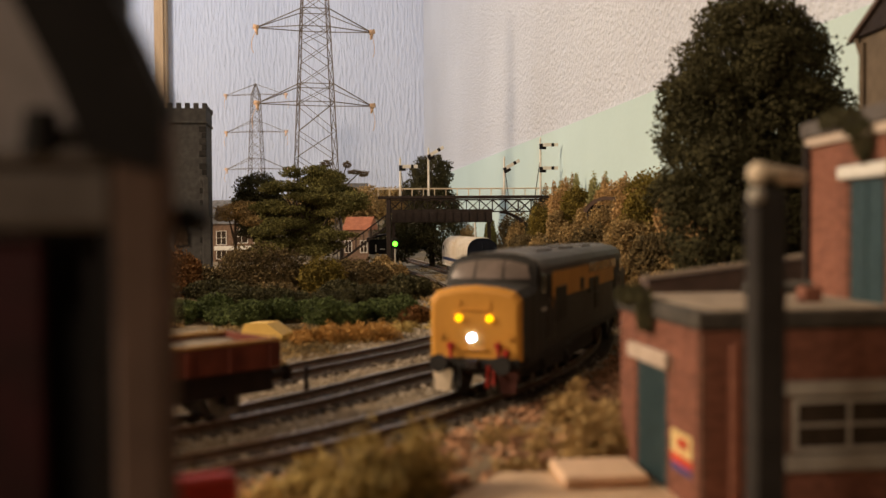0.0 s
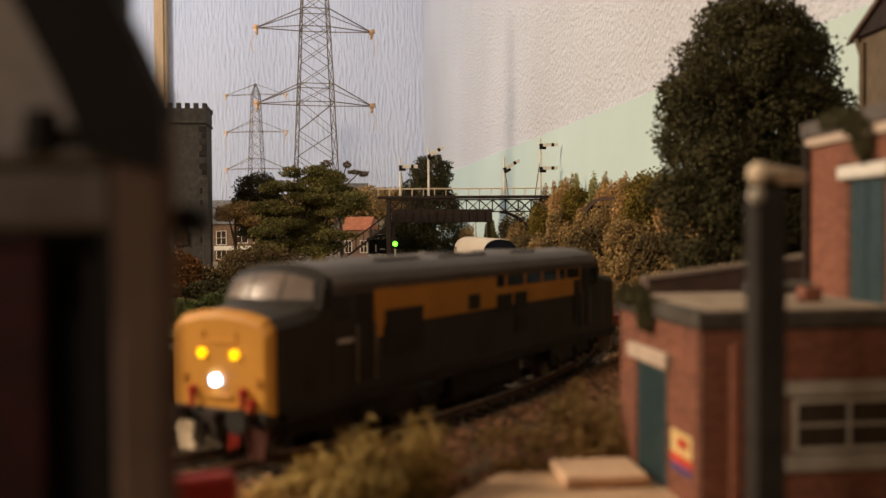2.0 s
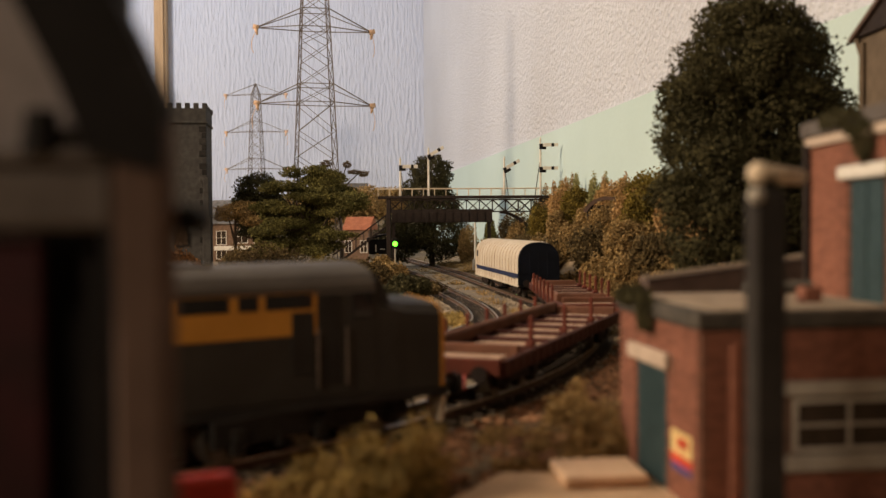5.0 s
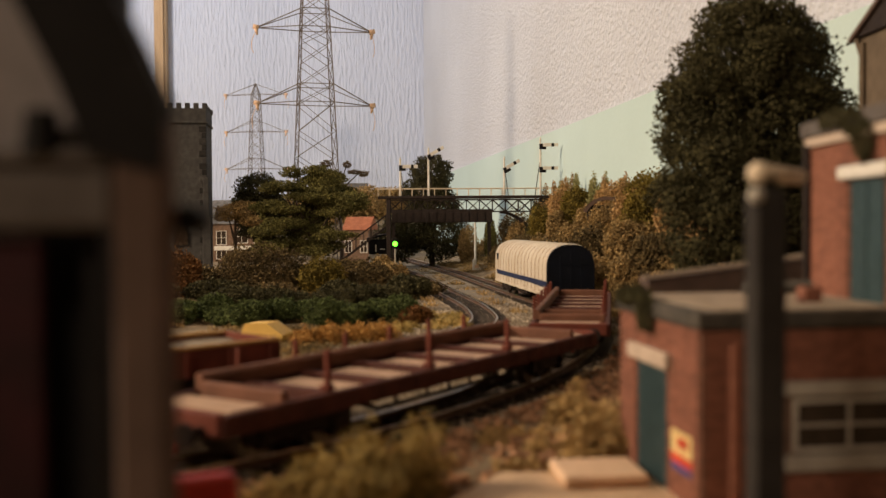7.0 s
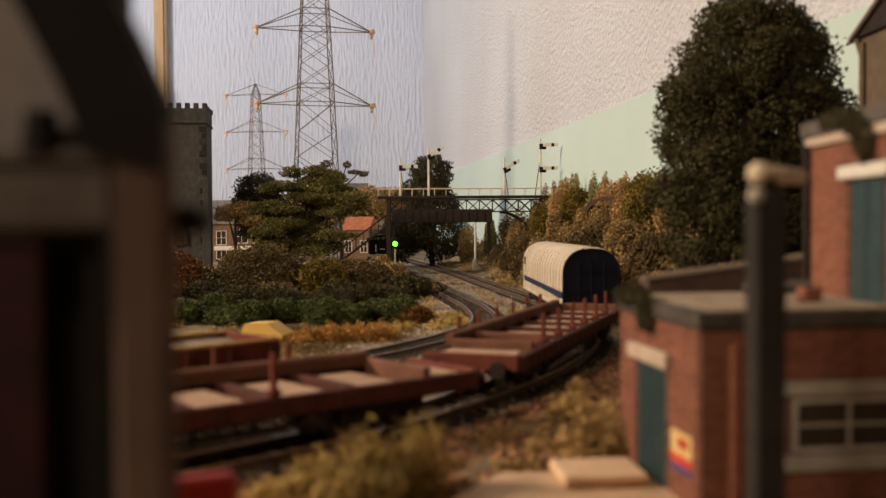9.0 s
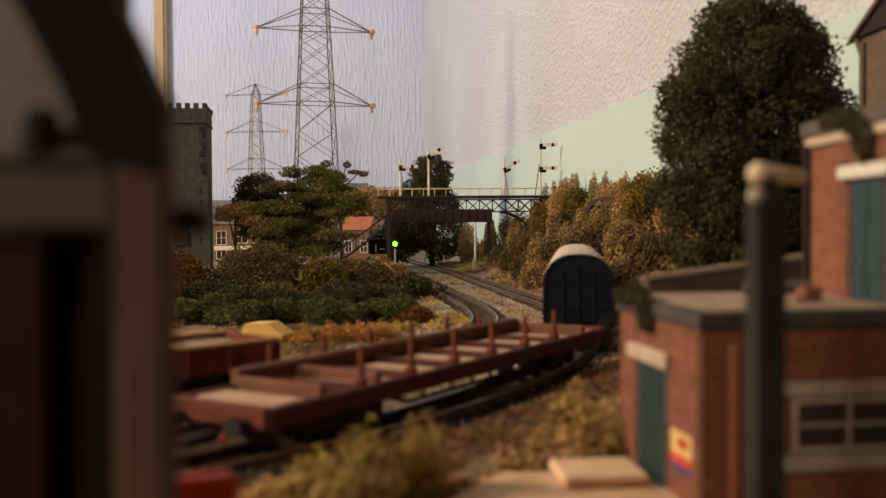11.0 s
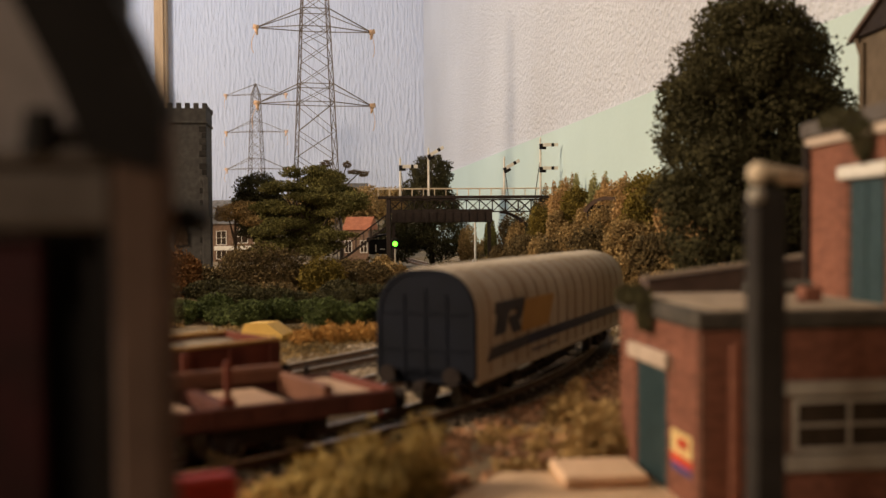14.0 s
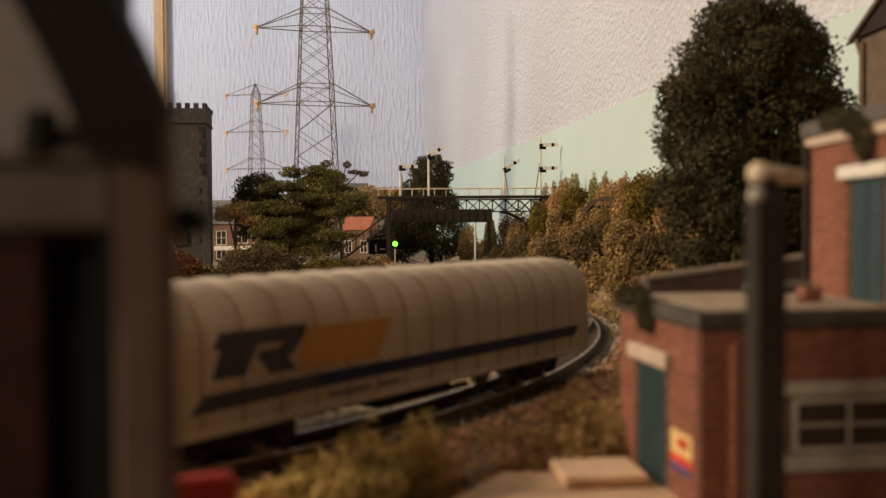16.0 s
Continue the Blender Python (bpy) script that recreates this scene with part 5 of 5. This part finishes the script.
bm = B(); cyl(bm, (0, 0, 0), (0, 0, 72), 1.7, 1.5, n=8)
part("shaft", bm, "white_paint", pole)
cabn = thing("lineside_cabinet", 46, 1330, 0, 20, label="small white lineside marker with orange patch", category="marker")
bm = B(); loft(bm, [[(-5, y, 0), (8, y, 0), (5, y, 4), (-1, y, 8), (-2, y, 15), (-5, y, 14)] for y in (-2, 2)])
part("body", bm, "white_paint", cabn)
rect_block("patch", cabn, "insulator", -3, 3, -2.6, -1.8, 3, 7)

hb = house(222, 346, -4, 2, 60, 92, 150, 170, "house_beige_shaded", "iron_dark", [], "tall beige rendered house, darkened for shade, with brown gable trim", False)
rect_block("window", hb, "red_paint", -30.4, -29.6, 44, 56, 128, 146, label="reddish lit window pane")
bm = B(); cyl(bm, (-31, 86, 0), (-31, 86, 146), 1.2, n=8); cyl(bm, (-31, 86, 138), (-31.5, 92, 150), 1.2, n=8)
part("downpipe", bm, "house_beige_shaded", hb)
bm = B(); bar(bm, (-32.6, 95, 148), (-32.6, 46, 171.5), 2.2); bar(bm, (-32.6, -3, 148), (-32.6, 46, 171.5), 2.2)
part("barge_board", bm, "shed_post", hb)

# ---- pale path between the lines, far end ----
bm = B()
rows_ = []
for s in np.arange(-1560, -430, 20.0):
    wd = 15 * smooth(-430, -600, s) if s > -600 else 15
    a, b = line(s, 31 - wd), line(s, 31 + wd)
    rows_.append((bm.verts.new((a[0], a[1], -2.5)), bm.verts.new((b[0], b[1], -2.5))))
for p, q in zip(rows_, rows_[1:]):
    bm.faces.new((p[0], p[1], q[1], q[0]))
tagged(link(bm, "path", "road"), "pale gritty path between the tracks", kind="structure")


# ---- trees, bushes and grass ----
def tree(x, y, z, trunk_h, trunk_r, lobes, n, size, material, seed, label, category="tree", limbs=6, group="", **kw):
    t = thing(category, x, y, z, 0, label=label, category=category, group=group)
    bm = B()
    r = random.Random(seed)
    cyl(bm, (0, 0, -3), (r.uniform(-2, 2), r.uniform(-2, 2), trunk_h), trunk_r, trunk_r * .45, n=9)
    for k in range(limbs):
        b = lobes[k % len(lobes)]
        h = trunk_h * r.uniform(.35, .95)
        cyl(bm, (0, 0, h), (b[0] * .8, b[1] * .8, max(b[2], h * .7)), trunk_r * .42, trunk_r * .12, n=6)
    part("trunk", bm, "bark", t)
    leaves("crown", lobes, n, size, material, t, seed, **kw)
    return t


def bush(x, y, z, rx, ry, h, n, size, material, seed, label, group="bushes beside the line", dim=None):
    r = random.Random(seed)
    lobes = [(0, 0, h * .45, rx * .8, ry * .8, h * .55)]
    for k in range(5):
        a = r.uniform(0, 6.28)
        lobes.append((math.cos(a) * rx * .55, math.sin(a) * ry * .55, h * r.uniform(.3, .65), rx * r.uniform(.3, .5), ry * r.uniform(.3, .5), h * r.uniform(.28, .42)))
    return tree(x, y, z, h * .5, max(.8, h * .04), lobes, n, size, material, seed, label, "bush", 4, group)


big = [(0, 0, 156, 27, 27, 24), (-16, -4, 138, 26, 26, 26), (18, 4, 142, 26, 28, 27), (-28, 0, 116, 20, 24, 24), (4, -8, 118, 32, 30, 28), (28, 4, 112, 22, 26, 28), (-14, -6, 90, 30, 26, 24), (16, 0, 84, 32, 30, 28), (-24, 0, 66, 20, 22, 22), (8, -4, 60, 30, 26, 26), (30, 4, 66, 18, 20, 26), (-6, 6, 172, 18, 18, 12)]
rb = random.Random(5)
for k in range(46):
    a, zz = rb.uniform(0, 6.28), rb.uniform(45, 172)
    rr_ = float(np.interp(zz, [40, 70, 110, 150, 176], [34, 42, 44, 34, 12]))
    big.append((rr_ * math.cos(a), rr_ * math.sin(a) * .8, zz, rb.uniform(8, 14), rb.uniform(8, 13), rb.uniform(7, 11)))
tree(160, 500, -4, 150, 7, big, 46000, 1.45, "leaf_dark", 11, "large dense dark green model tree beside the wall", limbs=10, gap=.22)
rl = random.Random(21)
LB = [(-10, 0, 70, 30, 14, 26), (-30, 0, 136, 14, 12, 7), (2, 0, 138, 16, 12, 7), (22, 0, 133, 12, 10, 6), (-8, 0, 112, 20, 12, 18)]
for k in range(46):
    zz = rl.uniform(28, 130)
    lo_ = float(np.interp(zz, [28, 45, 75, 100, 138], [-70, -80, -88, -80, -52]))
    hi_ = float(np.interp(zz, [28, 45, 75, 100, 138], [30, 42, 80, 70, 30]))
    LB.append((rl.uniform(lo_ + 14, hi_ - 14), rl.uniform(-34, 12), zz, rl.uniform(13, 24), rl.uniform(9, 15), rl.uniform(4.5, 8.5)))
tree(-166, 1250, -4, 116, 5, LB, 19000, 2.0, "leaf_green", 12, "spreading mid-green conifer with layered boughs", limbs=24, gap=.12, shell=.45)
tree(-284, 1315, -4, 90, 3, [(0, 0, 88, 24, 16, 8), (-12, 0, 80, 16, 12, 6), (22, 0, 74, 16, 12, 7), (12, 0, 96, 16, 12, 5)], 1500, 1.9, "leaf_ochre", 17, "small straw-coloured tree beside the church tower")
tree(-272, 1420, -4, 100, 5, [(0, 0, 118, 30, 28, 24), (-12, 0, 96, 24, 24, 22), (16, 0, 92, 26, 24, 22), (0, 0, 70, 30, 26, 22)], 8000, 2.2, "leaf_dark", 13, "rounded dark green tree behind the hedge")
tree(-17, 1520, -4, 130, 5, [(0, 0, 148, 30, 28, 26), (-8, 0, 120, 34, 30, 26), (8, 0, 96, 34, 30, 26), (-30, 0, 60, 34, 30, 34), (14, 0, 50, 36, 30, 36), (-56, 4, 44, 30, 26, 34)], 14000, 2.3, "leaf_dark", 14, "tall dark tree behind the signal gantry")
tree(-190, 1880, -4, 60, 4, [(0, 0, 104, 60, 40, 34), (-70, 0, 100, 50, 40, 34), (60, 0, 110, 60, 36, 30), (110, 10, 112, 44, 30, 26)], 9000, 3.0, "leaf_ochre", 15, "autumn-coloured trees near the houses")
# odd thin tree with curled fronds
ot = thing("tree", -160, 1480, -4, 0, label="thin bare tree with drooping brown fronds", category="tree")
bm = B(); cyl(bm, (4, 0, 0), (2, 0, 130), 3, 1.6, n=8)
for a, b in (((2, 0, 126), (-16, 0, 164)), ((2, 0, 128), (12, 0, 158)), ((2, 0, 120), (30, 0, 146)), ((2, 0, 122), (-26, 0, 142))):
    cyl(bm, a, b, 1.5, .6, n=6)
part("trunk", bm, "bark", ot)
leaves("crown", [(-18, 0, 162, 9, 4, 5), (13, 0, 160, 6, 4, 5), (24, 0, 149, 10, 4, 3), (38, 0, 146, 8, 4, 4), (-28, 0, 142, 5, 4, 3)], 420, 1.9, "frond", ot, 16)

hedge_specs = [(-178, 930, 44, 28, 46, "leaf_olive"), (-232, 945, 24, 20, 25, "leaf_olive"), (-113, 905, 24, 20, 35, "leaf_yellow"), (-72, 925, 24, 20, 31, "leaf_olive"), (-32, 850, 22, 20, 21, "leaf_dark"), (-246, 900, 19, 17, 42, "leaf_rust"), (-146, 975, 20, 18, 26, "leaf_dark"), (-52, 1010, 18, 16, 26, "leaf_ochre"), (-92, 862, 20, 16, 16, "leaf_dark"), (-56, 805, 22, 18, 15, "leaf_dark"), (-205, 858, 28, 18, 18, "leaf_dark"), (-150, 850, 26, 18, 15, "leaf_olive"), (-262, 850, 30, 20, 18, "leaf_olive"), (-112, 1100, 26, 22, 27, "leaf_olive"), (-72, 1125, 14, 14, 30, "leaf_ochre"), (-300, 1000, 34, 26, 30, "leaf_dark"), (-14, 905, 16, 14, 12, "leaf_olive")]
NAMES = {"grass_gold": "golden", "leaf_olive": "olive-brown", "leaf_yellow": "yellow-green", "leaf_dark": "dark green", "leaf_rust": "rust-orange", "leaf_ochre": "dry ochre", "leaf_green": "mid-green", "leaf_ivy": "ivy-green", "leaf_orange": "orange autumn", "leaf_sage": "pale sage-green"}
for k, (x, y, rx, ry, h, m) in enumerate(hedge_specs):
    bush(x, y, -4, rx, ry, h, 2600, 1.9, m, 100 + k, "rounded %s foam bush beside the track" % NAMES[m])
for k in range(10):
    x = -178 + k * 16.5
    bush(x, 655 + 22 * math.sin(k * 1.7) - k * 1.0, -4, 15, 26, 15 + 2.5 * math.sin(k * 2.3), 2600, 1.35, "leaf_ivy", 140 + k, "low ivy-green hedge clump beside the loop line", "hedge clumps")
for k in range(8):
    x = -165 + k * 18
    bush(x, 735 + 10 * math.sin(k * 2.1), -4, 16, 22, 17 + 3 * math.sin(k * 1.3), 2000, 1.4, "leaf_dark", 160 + k, "low dark green hedge clump behind the ivy", "hedge clumps")
rr = random.Random(77)
k = 0
for y, n in ((620, 3), (700, 4), (780, 4), (860, 5), (950, 5), (1040, 5), (1130, 4), (1230, 3)):
    for j in range(n):
        w = east(y)
        lx = line(np.interp(y, [318, 428, 549, 673, 798, 922, 1045, 1170, 1293], [25, -100, -225, -350, -475, -600, -725, -850, -975]))[0]
        x = lx + 34 + (w - 12 - lx - 34) * (j + .45) / n + rr.uniform(-6, 6)
        r = rr.uniform(15, 24)
        h = rr.uniform(32, 50) * (0.7 if j == 0 else 1.15 if j >= n - 2 else 1.0) * (0.86 if y > 830 else 1.0)
        m = rr.choice(["leaf_ochre", "leaf_ochre", "leaf_olive"] + (["leaf_yellow", "leaf_orange"] if j > n - 3 else ["leaf_olive"]))
        bush(x, y + rr.uniform(-20, 20), level(x, y) - 3, r, r, h, 2400, 1.9, m, 200 + k, "%s scrub bush on the wooded bank" % NAMES[m], "scrub on the bank")
        k += 1
for x, y, r, h, m in ((42, 1500, 17, 62, "leaf_ochre"), (74, 1500, 10, 74, "leaf_green"), (95, 1260, 26, 84, "leaf_olive"), (125, 1190, 26, 92, "leaf_dark"), (70, 1620, 14, 40, "leaf_ochre")):
    bush(x, y, -4, r, r, h, 2600, 2.0, m, 300 + k, "%s upright scrub beyond the bridge" % NAMES[m], "scrub on the bank")
    k += 1
# slender autumn trees along the foot of the green board
for k in range(26):
    y = 830 + k * 15 + rr.uniform(-6, 6)
    x = east(y) - rr.uniform(12, 26)
    g = level(x, y) - 3
    h = (61.4 + y * rr.uniform(.038, .050)) - g
    w = rr.uniform(9, 14)
    m = rr.choice(["leaf_orange", "leaf_sage", "leaf_sage", "leaf_ochre"])
    lobes = [(0, 0, h * q, w * (1.15 - q), w * (1.15 - q) * .7, h * .17) for q in (.3, .48, .64, .8, .92)]
    tree(x, y, g, h * .9, 1.2, lobes, 520, 1.5, m, 400 + k, "slender %s tree beside the painted board" % NAMES[m], limbs=5, group="slender trees by the board")
arch = thing("stone_arch", 155, 905, 54, -12, label="low curved brown stone arch half hidden in scrub", category="arch")
ring = [(22 * math.cos(a) * r / 20, 12 + 20 * math.sin(a) * r / 20) for r, aa in ((22, 1), (18.6, -1)) for a in [math.pi * (.12 + .76 * (k / 12 if aa > 0 else 1 - k / 12)) for k in range(13)]]
part("arch_ring", prism(B(), ring, -6, 2), "shed_post", arch)
rect_block("infill", arch, "stone_dark", -19, 19, -2, 1, 0, 26)
# grass
def grass(name, spots, blades, h, m, seed, label, **kw):
    return tagged(tufts(name, spots, blades, h, m, seed, **kw), label, "grass", kind="stuff")


rs = random.Random(9)
bush(-19, 640, -4, 12, 10, 12, 1600, 1.2, "leaf_rust", 330, "rust-orange low bush by the points")
def puffs(name, clumps, n, length, m, seed, label, up=.5):
    return tagged(fluff(name, clumps, n, length, m, seed, up), label, "grass", kind="stuff")


puffs("grass_clumps", [(-31, 219, -4, 6, 13), (-25, 214, -4, 7, 15), (-18, 221, -4, 7, 18), (-12, 217, -4, 6, 15), (-5, 228, -4, 6, 19), (-9, 222, -4, 5, 16), (-36, 210, -4, 6, 10), (-22, 205, -4, 7, 12), (-14, 208, -4, 6, 12)], 900, 4.2, "grass_green", 31, "fluffy olive-straw grass clumps near the camera")
puffs("dry_grass_clumps", [(rs.uniform(-46, -2), rs.uniform(180, 214), -4, rs.uniform(4, 7), rs.uniform(4, 9)) for _ in range(26)], 420, 3.6, "grass_straw", 32, "dry straw grass clumps near the camera")
puffs("golden_grass_clumps", [(-40, 196, -4, 6, 10), (-33, 190, -4, 6, 9), (-27, 186, -4, 6, 8)], 500, 3.6, "grass_gold", 33, "golden dry grass beside the red beam")
puffs("bank_grass_clumps", [(rs.uniform(36, 50), rs.uniform(252, 312), -4, rs.uniform(4, 7), rs.uniform(6, 16)) for _ in range(18)], 420, 3.6, "grass_straw", 34, "straw-green grass against the brick building")
scat = [(rs.uniform(-14, 46), rs.uniform(232, 330)) for _ in range(40)]
puffs("sparse_grass", [(a, b, -4, 5, 4) for a, b in scat if dist_line(a, b) > 30], 160, 2.6, "grass_straw", 35, "sparse dry grass on the brown bank", .2)
puffs("golden_verge", [(-80 + 46 * q + rs.uniform(-3, 3), 530 + 22 * q + rs.uniform(-9, 9), -4, rs.uniform(6, 10), rs.uniform(6, 11)) for q in [i / 27 for i in range(28)]], 520, 3.4, "grass_gold", 41, "golden dry grass along the loop line")
puffs("pale_verge", [(rs.uniform(-36, 14), rs.uniform(585, 690), -4, rs.uniform(6, 10), rs.uniform(3, 6)) for _ in range(22)], 260, 3.2, "grass_green", 42, "pale straw-green grass by the points")
# low ground cover
turf = []
while len(turf) < 520:
    a, b = rs.uniform(-330, 40), rs.uniform(440, 1500)
    if dist_line(a, b, 62) > 26 and dist_line(a, b) > 26 and dist_line(a, b, 100) > 24:
        turf.append((a, b, level(a, b), rs.uniform(10, 20), rs.uniform(1.5, 5)))
puffs("ground_cover", turf[:260], 130, 4.0, "leaf_olive", 36, "olive scatter over the ground", 0)
puffs("ground_cover", turf[260:], 130, 4.0, "leaf_ochre", 37, "ochre scatter over the ground", 0)
turf = []
while len(turf) < 330:
    b = rs.uniform(520, 1600)
    lx = float(np.interp(b, _y[::-1], _x[::-1]))
    a = lx + rs.uniform(24, max(60, east(b) - lx - 6))
    turf.append((a, b, level(a, b), rs.uniform(9, 18), rs.uniform(2, 7)))
puffs("bank_cover", turf[:170], 150, 4.0, "leaf_ochre", 38, "dry ochre scatter over the bank", .3)
puffs("bank_cover", turf[170:], 150, 4.0, "leaf_olive", 39, "olive scatter over the bank", .3)
far = [(rs.uniform(-20, 70), rs.uniform(700, 1150), -4, 8) for _ in range(60)]
far = [p for p in far if 26 < dist_line(p[0], p[1]) and dist_line(p[0], p[1], 62) > 24]
grass("verge_grass", far, 50, 6, "grass_straw", 7, "straw-green verge grass between the lines")
verge = []
while len(verge) < 60:
    s = rs.uniform(-900, -330)
    x, y, h = line(s, -rs.uniform(24, 50))
    verge.append((x, y, level(x, y), 8))
grass("verge_grass", verge, 60, 7, "leaf_ochre", 8, "dry verge grass beside the main line")


motions()
